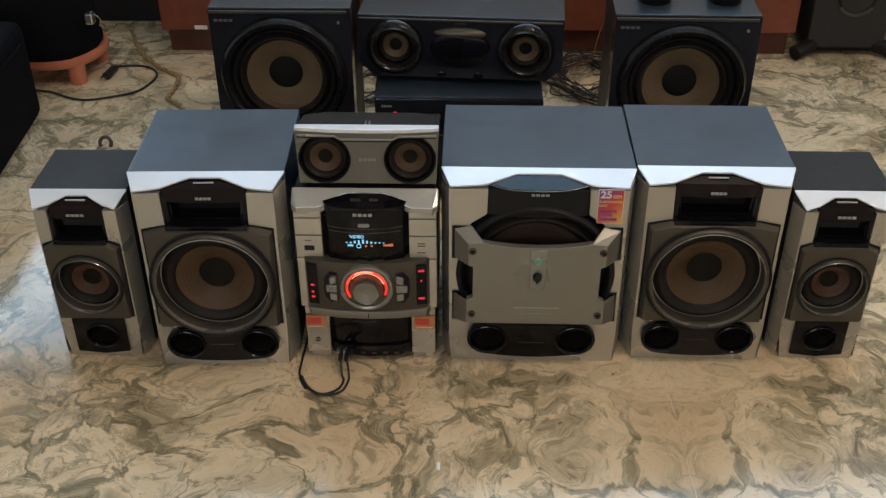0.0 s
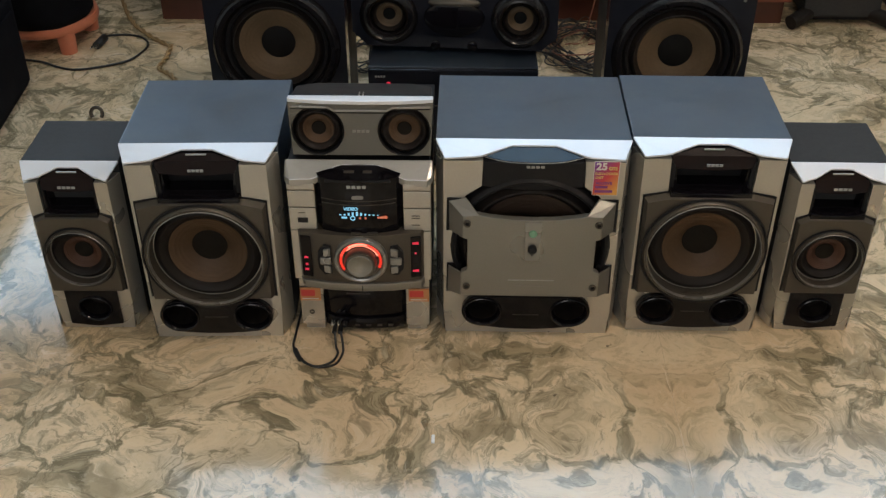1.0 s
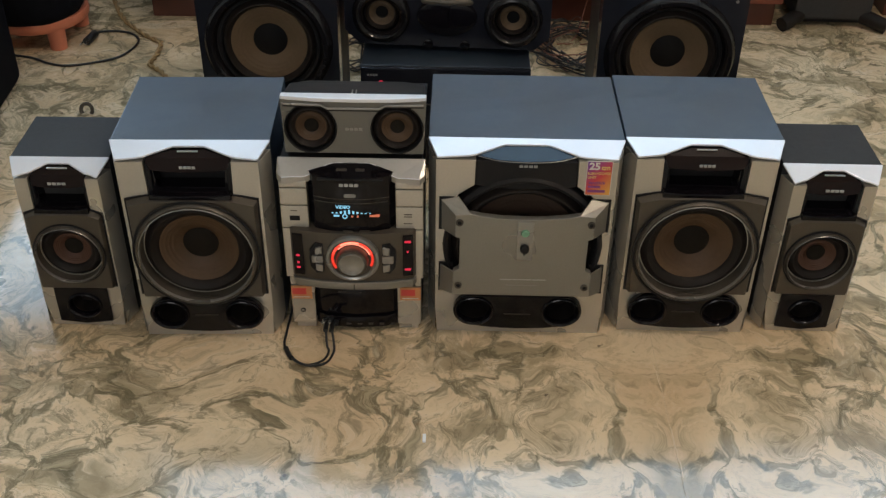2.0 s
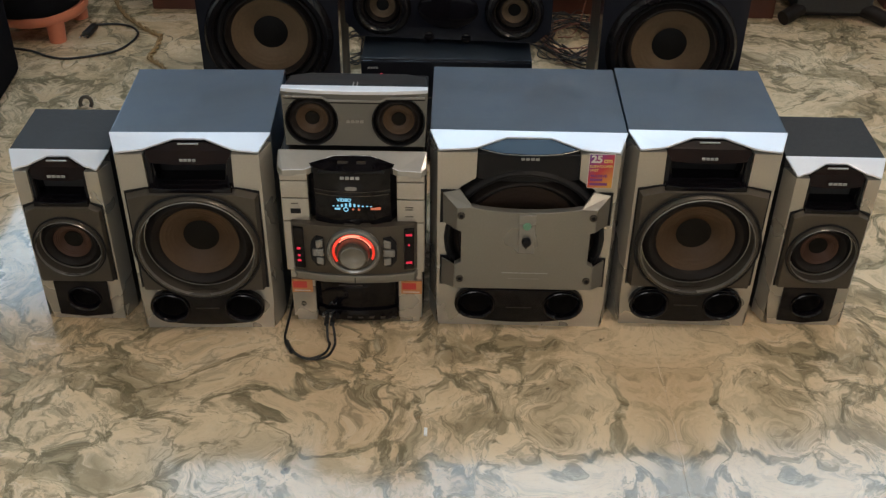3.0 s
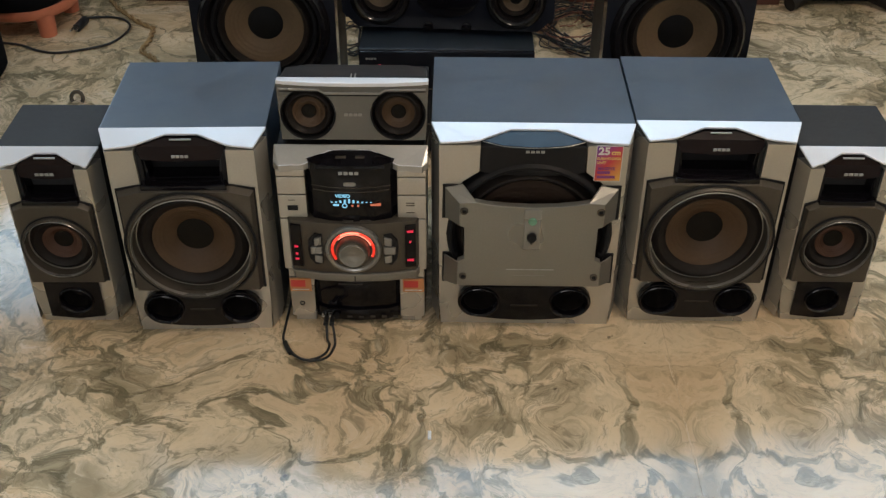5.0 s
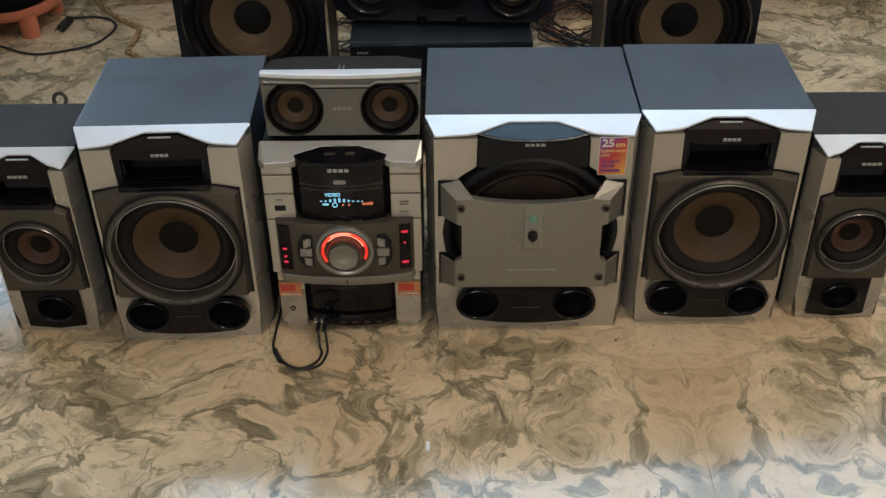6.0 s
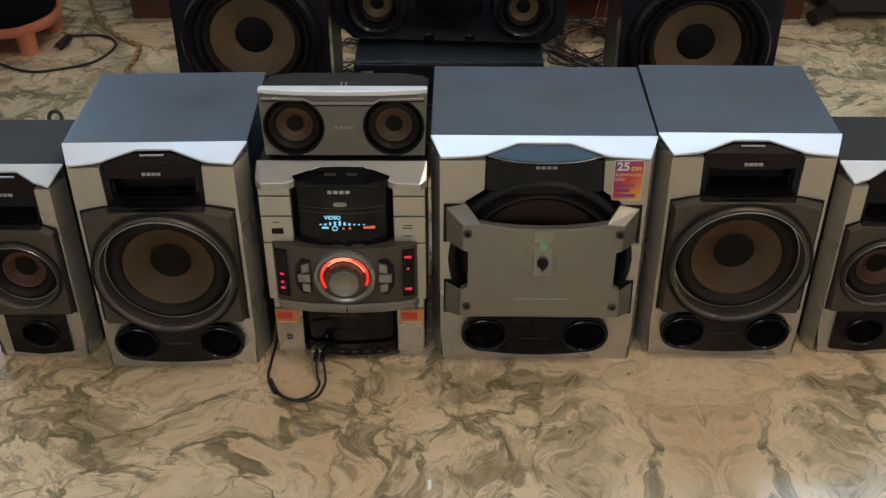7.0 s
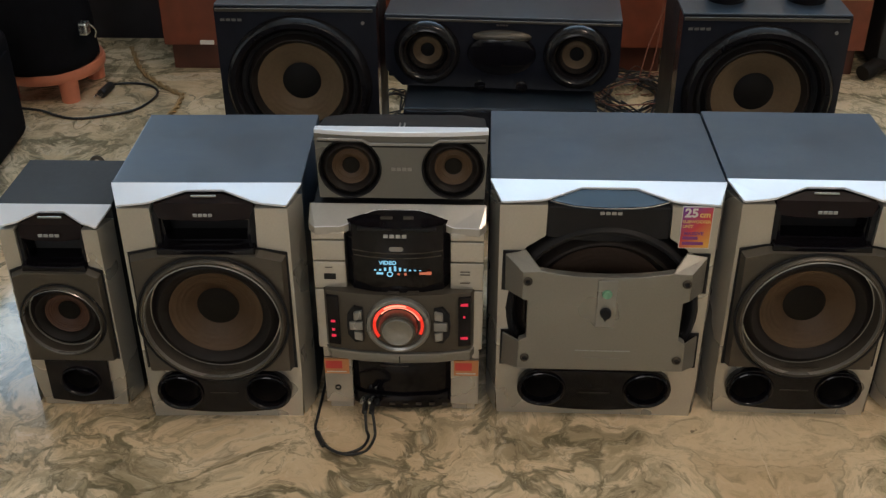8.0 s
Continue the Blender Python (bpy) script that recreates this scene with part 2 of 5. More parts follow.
M_CONE_TAN = weave("tan_fibre_cone", (0.125, 0.080, 0.042), 0.6)
M_DUST = material("dark_dust_cap", (0.014, 0.011, 0.008), 0.75, vary=0.2, scale=120, spec=0.12)
M_DUST_BLACK = material("black_dust_cap", (0.006, 0.0055, 0.0055), 0.6, vary=0.2, scale=120, spec=0.2)
M_RING = material("satin_grey_ring", (0.30, 0.29, 0.27), 0.30, 0.6, vary=0.05, scale=120)
M_LOGO = material("pale_grey_mark", (0.42, 0.42, 0.41), 0.35, 0.3, vary=0.05)
M_SMOKE = material("smoked_gloss_visor", (0.012, 0.006, 0.005), 0.13, vary=0.15, scale=20, spec=0.22)
M_BLUEVISOR = material("blue_black_gloss_visor", (0.008, 0.026, 0.052), 0.08, vary=0.15, scale=20, spec=0.55)
M_CABLE = material("black_cable", (0.012, 0.012, 0.012), 0.40, vary=0.2, scale=90)
M_WOOD = material("red_brown_veneer", (0.17, 0.042, 0.020), 0.35, vary=0.30, scale=26, bump=0.1)
M_WOOD_DARK = material("dark_red_plinth", (0.085, 0.024, 0.014), 0.40, vary=0.25, scale=26)
M_CORAL = material("coral_plastic", (0.62, 0.20, 0.11), 0.38, vary=0.08, scale=60)
M_TWINE = material("ochre_twine", (0.32, 0.20, 0.085), 0.8, vary=0.3, scale=160, bump=0.4)
M_CLOTH = material("black_cloth", (0.006, 0.006, 0.008), 0.85, vary=0.3, scale=50, bump=0.5, bump_scale=500, spec=0.08)
M_STEEL = material("bright_steel", (0.62, 0.60, 0.55), 0.22, 0.9, vary=0.08, scale=80)
M_WALL = material("off_white_wall_paint", (0.70, 0.67, 0.61), 0.8, vary=0.06, scale=18, bump=0.15, bump_scale=160)
M_CEIL = material("white_ceiling_paint", (0.78, 0.77, 0.74), 0.85, vary=0.04, scale=14, bump=0.1, bump_scale=140)
M_FRAME = material("white_window_frame", (0.72, 0.72, 0.70), 0.45, vary=0.05, scale=40)
M_DARKWALL = material("dark_curtain_cloth", (0.016, 0.013, 0.016), 0.9, vary=0.25, scale=20, bump=0.4, bump_scale=300)
M_GLOWRED = glowing("red_ring_light", (1.0, 0.035, 0.018), 0.75, (0.3, 0.02, 0.01))
M_GLOWCORE = glowing("pale_red_ring_light", (1.0, 0.27, 0.17), 2.0, (0.3, 0.05, 0.03))
M_GLOWMID = glowing("bright_red_ring_light", (1.0, 0.060, 0.035), 1.3, (0.3, 0.02, 0.01))
M_LEDRED = glowing("red_indicator", (1.0, 0.03, 0.08), 0.6, (0.2, 0.01, 0.02))
M_CYAN = glowing("cyan_display", (0.30, 0.74, 1.0), 0.75)
M_ORANGE = glowing("orange_display", (1.0, 0.25, 0.12), 0.5)
M_GREEN = material("green_power_button", (0.16, 0.34, 0.22), 0.3, vary=0.1)
M_STK_PURPLE = material("violet_sticker", (0.22, 0.05, 0.22), 0.35, vary=0.1, scale=60)
M_STK_RED = material("red_sticker", (0.62, 0.06, 0.05), 0.35, vary=0.1, scale=60)
M_STK_ORANGE = material("orange_sticker", (0.58, 0.25, 0.10), 0.35, vary=0.12, scale=60)
M_STK_YELLOW = material("yellow_print", (0.80, 0.60, 0.20), 0.35, vary=0.1, scale=60)
M_CONE_DARK = weave("dark_brown_fibre_cone", (0.058, 0.036, 0.025), 0.6)
M_STICKER = sticker_print()
M_PATCH = material("pale_filler", (0.66, 0.52, 0.34), 0.4, vary=0.3, scale=90)
# near-white, so that the small bead reads as a glint
M_GLINT = material("white_glint", (0.93, 0.95, 0.97), 0.15, vary=0.02)
M_STK_WHITE = material("white_print", (0.75, 0.72, 0.68), 0.4, vary=0.05, scale=60)


# ---- building helpers ----
def part(name, bm, mat, parent=None, label="", smooth=False):
    """One bmesh as one mesh object under a thing or a part."""
    bmesh.ops.recalc_face_normals(bm, faces=bm.faces)
    me = bpy.data.meshes.new(name)
    bm.to_mesh(me)
    bm.free()
    me.materials.append(mat)
    if smooth:
        for p in me.polygons:
            p.use_smooth = True
        me.set_sharp_from_angle(angle=radians(38))
    ob = new(name, me)
    if parent:
        ob.parent = parent
    return tagged(ob, label)


def thing(name, m, label, category, group=""):
    ob = new(name)
    ob.empty_display_size = 0.05
    ob.matrix_world = m
    return tagged(ob, label, category, group)


def bevelled(bm, width, segments=2, edges=None):
    if width:
        sharp = edges or [e for e in bm.edges if len(e.link_faces) == 2 and e.calc_face_angle(0) > 0.5]
        bmesh.ops.bevel(bm, geom=sharp, offset=width, segments=segments, affect="EDGES", profile=0.6, clamp_overlap=True)
    return bm


def box(x0, x1, y0, y1, z0, z1, bevel=0.0, segments=2):
    bm = bmesh.new()
    bmesh.ops.create_cube(bm, size=1.0, matrix=Matrix.Translation(((x0 + x1) / 2, (y0 + y1) / 2, (z0 + z1) / 2)) @ Matrix.Diagonal((x1 - x0, y1 - y0, z1 - z0, 1)))
    return bevelled(bm, bevel, segments)


def slab(outline, y0, y1, bevel=0.0, holes=(), axis="y", segments=2):
    """A plate with an outline (and holes) in x and z, from y0 back to y1; axis z: outline in x and y, from height y0 to y1."""
    bm = bmesh.new()
    place = (lambda p, d: (p[0], d, p[1])) if axis == "y" else (lambda p, d: (p[0], p[1], d))
    edges = []
    for loop in (outline, *holes):
        vs = [bm.verts.new(place(p, y0)) for p in loop]
        edges += [bm.edges.new((vs[i], vs[(i + 1) % len(vs)])) for i in range(len(vs))]
    if holes:
        bmesh.ops.triangle_fill(bm, use_beauty=True, use_dissolve=False, edges=edges)
    else:
        bm.faces.new([e.verts[0] for e in edges])
    rim = list(bm.edges)
    got = bmesh.ops.extrude_face_region(bm, geom=list(bm.faces) + rim + list(bm.verts))
    move = Vector(place((0, 0), y1 - y0))
    bmesh.ops.translate(bm, vec=move, verts=[v for v in got["geom"] if isinstance(v, bmesh.types.BMVert)])
    bmesh.ops.recalc_face_normals(bm, faces=bm.faces)
    return bevelled(bm, bevel, segments)


def lathe(profile, cx=0.0, cz=0.0, n=56, sx=1.0, sz=1.0):
    """Turns (radius, y) pairs round an axis along y through (cx, cz)."""
    bm = bmesh.new()
    rings = []
    for r, y in profile:
        if r < 1e-6:
            rings.append([bm.verts.new((cx, y, cz))])
        else:
            rings.append([bm.verts.new((cx + sx * r * math.cos(2 * math.pi * i / n), y, cz + sz * r * math.sin(2 * math.pi * i / n))) for i in range(n)])
    for a, c in zip(rings, rings[1:]):
        for i in range(n):
            j = (i + 1) % n
            if len(c) == 1:
                bm.faces.new((a[i], a[j], c[0]))
            elif len(a) == 1:
                bm.faces.new((a[0], c[i], c[j]))
            else:
                bm.faces.new((a[i], a[j], c[j], c[i]))
    return bm


def rod(points, radius, n=10, close=True):
    """A tube through points, rounded between them."""
    pts = [Vector(p) for p in points]
    fine = []
    for i in range(len(pts) - 1):
        p0, p1, p2, p3 = pts[max(i - 1, 0)], pts[i], pts[i + 1], pts[min(i + 2, len(pts) - 1)]
        for k in range(8):
            t = k / 8
            fine.append(0.5 * (2 * p1 + (p2 - p0) * t + (2 * p0 - 5 * p1 + 4 * p2 - p3) * t * t + (3 * p1 - p0 - 3 * p2 + p3) * t ** 3))
    fine.append(pts[-1])
    bm = bmesh.new()
    rings, side = [], None
    for i, p in enumerate(fine):
        d = (fine[min(i + 1, len(fine) - 1)] - fine[max(i - 1, 0)]).normalized()
        side = (side - d * side.dot(d)).normalized() if side else d.orthogonal().normalized()
        up = d.cross(side)
        rings.append([bm.verts.new(p + radius * (math.cos(2 * math.pi * k / n) * side + math.sin(2 * math.pi * k / n) * up)) for k in range(n)])
    for a, c in zip(rings, rings[1:]):
        for k in range(n):
            bm.faces.new((a[k], a[(k + 1) % n], c[(k + 1) % n], c[k]))
    if close:
        bm.faces.new(rings[0])
        bm.faces.new(rings[-1])
    return bm


def stadium(cx, cz, hw, hh, n=10, drop=0.0):
    """A bar with round ends; drop lowers the middle of its lower edge."""
    pts = []
    for i in range(n + 1):
        a = -math.pi / 2 + math.pi * i / n
        pts.append((cx + hw - hh + hh * math.cos(a), cz + hh * math.sin(a)))
    for i in range(n + 1):
        a = math.pi / 2 + math.pi * i / n
        pts.append((cx - hw + hh + hh * math.cos(a), cz + hh * math.sin(a)))
    if drop:
        pts += [(cx + (hw - hh) * s, cz - hh - drop * (1 - s * s)) for s in (-0.6, -0.3, 0, 0.3, 0.6)]
    return pts


def lettering(name, text, size, m, mat, parent, bold=0.0):
    curve = bpy.data.curves.new(name, "FONT")
    curve.body, curve.size, curve.extrude, curve.offset = text, size, 0.0002, bold
    curve.align_x, curve.align_y = "CENTER", "CENTER"
    temp = bpy.data.objects.new(name, curve)
    scene.collection.objects.link(temp)
    bpy.context.view_layer.update()
    me = bpy.data.meshes.new_from_object(temp.evaluated_get(bpy.context.evaluated_depsgraph_get()))
    bpy.data.objects.remove(temp)
    me.materials.clear()
    me.materials.append(mat)
    ob = new(name, me)
    ob.parent = parent
    ob.matrix_basis = m
    return ob


def brand_bar(parent, x, y, z, w=0.026, h=0.0045, mat=None):
    """A broken plain bar where a maker's mark stands."""
    bm = bmesh.new()
    for i in range(4):
        cx = x + w * (i - 1.5) / 4
        bmesh.ops.create_cube(bm, size=1.0, matrix=Matrix.Translation((cx, y, z)) @ Matrix.Diagonal((w * 0.19, 0.0016, h * 0.8, 1)))
    return part("maker_mark", bm, mat or M_LOGO, parent)


def cone_profile(r0, r1, y0, y1, n=18):
    """From the rim to the neck, slightly flared, with three shallow pressed rings."""
    pts = []
    for i in range(n + 1):
        f = i / n
        ripple = 0.00045 * math.cos(f * 2 * math.pi * 6) if 0.12 < f < 0.62 else 0.0
        pts.append((r0 + (r1 * 0.97 - r0) * f, y0 + (y1 - y0) * f ** 1.25 + ripple))
    return pts


def woofer(parent, cx, cz, r, lip, edge, deep, cone_r, dust_r, cone_mat, dust_mat, ring_mat, bulge=0.0, name="woofer"):
    """A round driver: trim ring, rubber surround, fibre cone and dust cap; lip, edge and deep are depths along y."""
    w = part(name, lathe([(r * 1.0, edge + 0.012), (r * 1.0, edge - 0.002), (r * 0.985, lip + 0.004), (r * 0.955, lip), (r * 0.925, lip + 0.001), (r * 0.90, lip + 0.006), (r * 0.885, edge + 0.004), (r * 0.88, edge + 0.010)], cx, cz, 72), ring_mat, parent, smooth=True)
    if ring_mat is M_GUN:
        part("bright_line", lathe([(r * 0.925, lip + 0.0005), (r * 0.912, lip - 0.0008), (r * 0.900, lip + 0.004)], cx, cz, 72), M_RING, w, "thin bright inner edge", True)
        # black collar in place of the shadow between trim ring and plate
        part("gap_shade", lathe([(r * 1.030, lip + 0.0065), (r * 1.026, lip + 0.0045), (r * 0.997, lip + 0.0040), (r * 0.990, lip + 0.0060)], cx, cz, 72), M_BLACK, w, "black ring for the shaded gap round the trim", True)
    mid = (r * 0.885 + cone_r) / 2
    part("surround", lathe([(r * 0.89, edge + 0.008), (r * 0.86, edge + 0.004), (mid + 0.35 * (r * 0.86 - mid), edge - 0.002 - bulge), (mid, edge - 0.003 - bulge), (mid - 0.6 * (mid - cone_r), edge + 0.001), (cone_r * 1.005, edge + 0.006), (cone_r * 0.99, edge + 0.009)], cx, cz, 72), M_RUBBER, w, smooth=True)
    part("cone", lathe(cone_profile(cone_r, dust_r, edge + 0.006, deep), cx, cz, 72), cone_mat, w, smooth=True)
    part("dust_cap", lathe([(dust_r, deep - 0.0015), (dust_r * 0.86, deep - dust_r * 0.07), (dust_r * 0.6, deep - dust_r * 0.13), (dust_r * 0.3, deep - dust_r * 0.17), (0, deep - dust_r * 0.18)], cx, cz, 40), dust_mat, w, smooth=True)
    return w


def oval(cx, cz, rx, rz, n=28):
    return [(cx + rx * math.cos(2 * math.pi * i / n), cz + rz * math.sin(2 * math.pi * i / n)) for i in range(n)]


def port(parent, cx, cz, hw, hh, y, mat=None, deep=0.051):
    """A flared reflex port: rounded rim and a dark tube going in, closed at its far end."""
    p = part("port", lathe([(1.0, y + 0.001), (0.98, y - 0.002), (0.93, y - 0.003), (0.86, y - 0.001), (0.80, y + 0.004), (0.77, y + 0.010)], cx, cz, 40, hw, hh), mat or M_GLOSS, parent, smooth=True)
    part("throat", lathe([(0.77, y + 0.0095), (0.74, y + 0.020), (0.72, y + deep), (0, y + deep)], cx, cz, 32, hw, hh), M_RUBBER, p, "dark inside of the port", True)
    return p


def cap_outline(w, d, arch, neck, cut):
    """Plan of the sky-lightened top edge: straight behind, cut back over the horn, corners cut off at a slant."""
    h = w / 2
    half = [(neck, d * 0.66), (arch, 0.006), (arch + 0.010, 0.0035), (h - cut - 0.003, -0.001), (h - cut, 0.0), (h - 0.001, d * 0.90), (h, d)]
    return [(-x, y) for x, y in reversed(half)] + half


def sloped_cap(w, d, arch, neck, cut, z_back, z_front, thick):
    bm = slab(cap_outline(w, d, arch, neck, cut), 0.0, thick, axis="z")
    bmesh.ops.triangulate(bm, faces=bm.faces)
    for v in bm.verts:
        f = max(0.0, min(1.0, v.co.y / d))
        v.co.z = v.co.z - thick + z_front + (z_back - z_front) * f
    return bevelled(bm, 0.0010, 2)


def horn_hole(arch, neck, z_top, z_shoulder, z_bottom, foot):
    return [(-foot, z_bottom), (foot, z_bottom), (arch, z_shoulder), (neck, z_top), (-neck, z_top), (-arch, z_shoulder)]


def cabinet(root, w, h, d, cap_d, front_half, top, skin=None):
    """The vinyl-wrapped box behind the front, and the slanted silver flanks between box and front."""
    for s in (-1, 1):
        plan = [(s * front_half, 0.0004), (s * (w / 2), cap_d - 0.0005), (s * front_half, cap_d - 0.0005)]
        part("flank", bevelled(slab(plan, 0.003, top, axis="z"), 0.0006), M_SILVER, root, "slanted silver flank")
    part("body", box(-w / 2, w / 2, cap_d, d, 0.004, h, 0.0015), skin or M_VINYL, root, "dark grey vinyl-wrapped box")


def proud_plate(outline, hole, y0, spread):
    """A raised plate with a round hole, its flanks sloping outwards to the front it sits on."""
    bm = slab(outline, y0, 0.001, 0.0, [hole])
    cx, cz = sum(p[0] for p in hole) / len(hole), sum(p[1] for p in hole) / len(hole)
    r = math.hypot(hole[0][0] - cx, hole[0][1] - cz)
    for v in bm.verts:
        if v.co.y > y0 + 0.001 and math.hypot(v.co.x - cx, v.co.z - cz) > r * 1.01:
            v.co.x += spread if v.co.x > 0 else -spread
            v.co.z += spread * 0.8 if v.co.z > cz else -spread * 0.3
    return bevelled(bm, 0.0018, 2)


def horn(root, arch, neck, zt, zs, zb, foot, cap_d, lip_y, mark_w=0.026):
    """The dark horn over the woofer: smoked visor, mouth and lower lip, set into the front."""
    hn = part("horn", slab(horn_hole(arch - 0.001, neck, zt - 0.001, zs, zb, foot - 0.001), 0.040, 0.046), M_BLACK, root)
    zv = zs - (zs - zb) * 0.26
    vis = bmesh.new()
    back = [(-neck, cap_d * 0.55, zt - 0.002), (neck, cap_d * 0.55, zt - 0.002)]
    mid = [(arch - 0.002, 0.010, zs), (-arch + 0.002, 0.010, zs)]
    lean = 0.006 / (zs - zv)
    low = [(x, 0.004 - lean * drop, zv - drop) for x, drop in ((foot * 0.98, 0.0), (foot * 0.5, 0.003), (0, 0.004), (-foot * 0.5, 0.003), (-foot * 0.98, 0.0))]
    vb, vm, vl = ([vis.verts.new(p) for p in q] for q in (back, mid, low))
    vis.faces.new((vb[0], vb[1], vm[0], vm[1]))
    vis.faces.new((vm[1], vm[0], vl[0], vl[1], vl[2], vl[3], vl[4]))
    got = bmesh.ops.extrude_face_region(vis, geom=list(vis.faces))
    bmesh.ops.translate(vis, vec=(0, 0.006, -0.004), verts=[v for v in got["geom"] if isinstance(v, bmesh.types.BMVert)])
    v = part("visor", vis, M_SMOKE, hn, "smoked glossy visor")
    part("visor_line", box(-0.016, 0.016, cap_d * 0.40, cap_d * 0.40 + 0.002, (zt + zs) / 2 + 0.0015, (zt + zs) / 2 + 0.0035), M_LOGO, hn)
    brand_bar(hn, 0, 0.0, zv + 0.006, mark_w, 0.0050)
    part("mouth", slab([(-foot * 0.96, zb + 0.012), (foot * 0.96, zb + 0.012), (foot * 0.94, zv - 0.004), (-foot * 0.94, zv - 0.004)], 0.010, 0.038, 0.0, [[(-foot * 0.80, zb + 0.015), (foot * 0.80, zb + 0.015), (foot * 0.86, zv - 0.006), (-foot * 0.86, zv - 0.006)]]), M_GLOSS, hn)
    lipb = slab([(-foot, zb - 0.006), (-foot * 0.5, zb - 0.014), (0, zb - 0.016), (foot * 0.5, zb - 0.014), (foot, zb - 0.006), (foot * 0.97, zb + 0.013), (foot * 0.5, zb + 0.010), (-foot * 0.5, zb + 0.010), (-foot * 0.97, zb + 0.013)], lip_y, 0.030, 0.002)
    part("lower_lip", lipb, M_GLOSS, hn)
    for s in (-1, 1):
        part("cheek", slab([(s * foot, zb), (s * foot * 0.90, zb + 0.012), (s * foot * 0.90, zv), (s * (foot + arch) / 2, zs - 0.004)], 0.004, 0.040), M_BLACK, hn)
    return hn


def lathe_up(r, h, x, y, z=0.0, n=20, top=0.9):
    bm = bmesh.new()
    bmesh.ops.create_cone(bm, cap_ends=True, segments=n, radius1=r, radius2=r * top, depth=h, matrix=Matrix.Translation((x, y, z + h / 2)))
    return bm


# ---- the room ----
def structure(name, bm, mat, label, category, smooth=False):
    return tagged(part(name, bm, mat, None, "", smooth), label, category, "", "structure")


X0, X1, Y0, Y1, TOP = -2.6, 2.6, -2.0, 3.3, 3.0
floor = structure("floor", box(X0, X1, Y0, Y1, -0.05, -0.021), M_PATCH, "polished cream marble floor with olive-grey veins", "floor")
cuts = [X0, JOINT_X - 2 * SLAB_W, JOINT_X - SLAB_W, JOINT_X, JOINT_X + SLAB_W, X1]
for xa, xb in zip(cuts, cuts[1:]):
    if xb - xa > 0.05:
        part("marble_slab", box(xa + 0.0004, xb - 0.0004, Y0, Y1, -0.0205, 0.0), M_MARBLE, floor)
part("joint_filler", box(JOINT_X - 0.0004, JOINT_X + 0.0004, Y0, Y1, -0.0205, -0.0008), M_PATCH, floor, "pale filler in the joint between slabs")
structure("ceiling", box(X0, X1, Y0, Y1, TOP, TOP + 0.1), M_CEIL, "plain white painted ceiling", "ceiling")
structure("wall_west", box(X0 - 0.15, X0, Y0, Y1, 0, TOP), M_WALL, "plain off-white painted wall", "wall")
structure("wall_east", box(X1, X1 + 0.15, Y0, Y1, 0, TOP), M_WALL, "plain off-white painted wall", "wall")
rect = lambda a, b, c, d: [(a, c), (b, c), (b, d), (a, d)]
structure("wall_north", slab(rect(X0, X1, 0, TOP), Y1, Y1 + 0.15, 0, [rect(-1.22, 2.12, 2.20, 2.90), rect(-2.15, -1.35, 0.66, 1.50)]), M_WALL, "off-white painted wall with two windows", "wall")
structure("wall_south", slab(rect(X0, X1, 0, TOP), Y0 - 0.15, Y0, 0, [rect(-1.38, 0.18, 1.17, 2.33)]), M_WALL, "unseen off-white painted wall with an added window", "wall")
# all out of view; the third is added round the rear fill lamp
for i, (a, b, c, d, y) in enumerate(((-1.22, 2.12, 2.20, 2.90, Y1 + 0.08), (-2.15, -1.35, 0.66, 1.50, Y1 + 0.08), (-1.38, 0.18, 1.17, 2.33, Y0 - 0.12))):
    wdw = structure("window_%d" % (i + 1), slab(rect(a, b, c, d), y, y + 0.04, 0, [rect(a + 0.04, b - 0.04, c + 0.04, d - 0.04)]), M_FRAME, "white-framed window, out of view, round a daylight lamp", "window")
    part("mullion", box((a + b) / 2 - 0.02, (a + b) / 2 + 0.02, y + 0.005, y + 0.035, c + 0.042, d - 0.042), M_FRAME, wdw)


# holder made up to go with the added bulb
lamp = thing("fill_lamp_holder", pose(1.00, 0.80, 2.915), "plain round ceiling holder for the added, unseen bulb", "lamp")
part("rose", lathe_up(0.06, 0.085, 0, 0, 0, 32, 0.7), M_FRAME, lamp)
crack = bmesh.new()
crng = random.Random(3)
for y0, y1, x0 in ((1.372, 1.296, 0.360), (1.215, 1.105, 0.3655)):
    prev = None
    for k in range(12):
        f = k / 11
        x, y = x0 + 0.004 * f + crng.uniform(-0.0015, 0.0015), y0 + (y1 - y0) * f
        wd = 0.0004 + 0.0008 * math.sin(math.pi * f) * crng.uniform(0.4, 1.0)
        row = [crack.verts.new((x - wd, y, 0.0006)), crack.verts.new((x + wd, y, 0.0006))]
        if prev:
            crack.faces.new((prev[0], prev[1], row[1], row[0]))
        prev = row
structure("floor_crack", crack, M_PATCH, "thin filled crack in the marble floor", "crack")
# white bead put on the marble in place of a glint
tagged(part("floor_glint", box(-0.0200, -0.0145, 1.167, 1.184, 0.0, 0.004, 0.0019, 3), M_GLINT), "small white bead standing in for a glint on the marble", "chip")


# ---- the row of silver speakers ----
def circle(r, cz, cx=0.0, n=40):
    return [(cx + r * math.cos(2 * math.pi * i / n), cz + r * math.sin(2 * math.pi * i / n)) for i in range(n)]


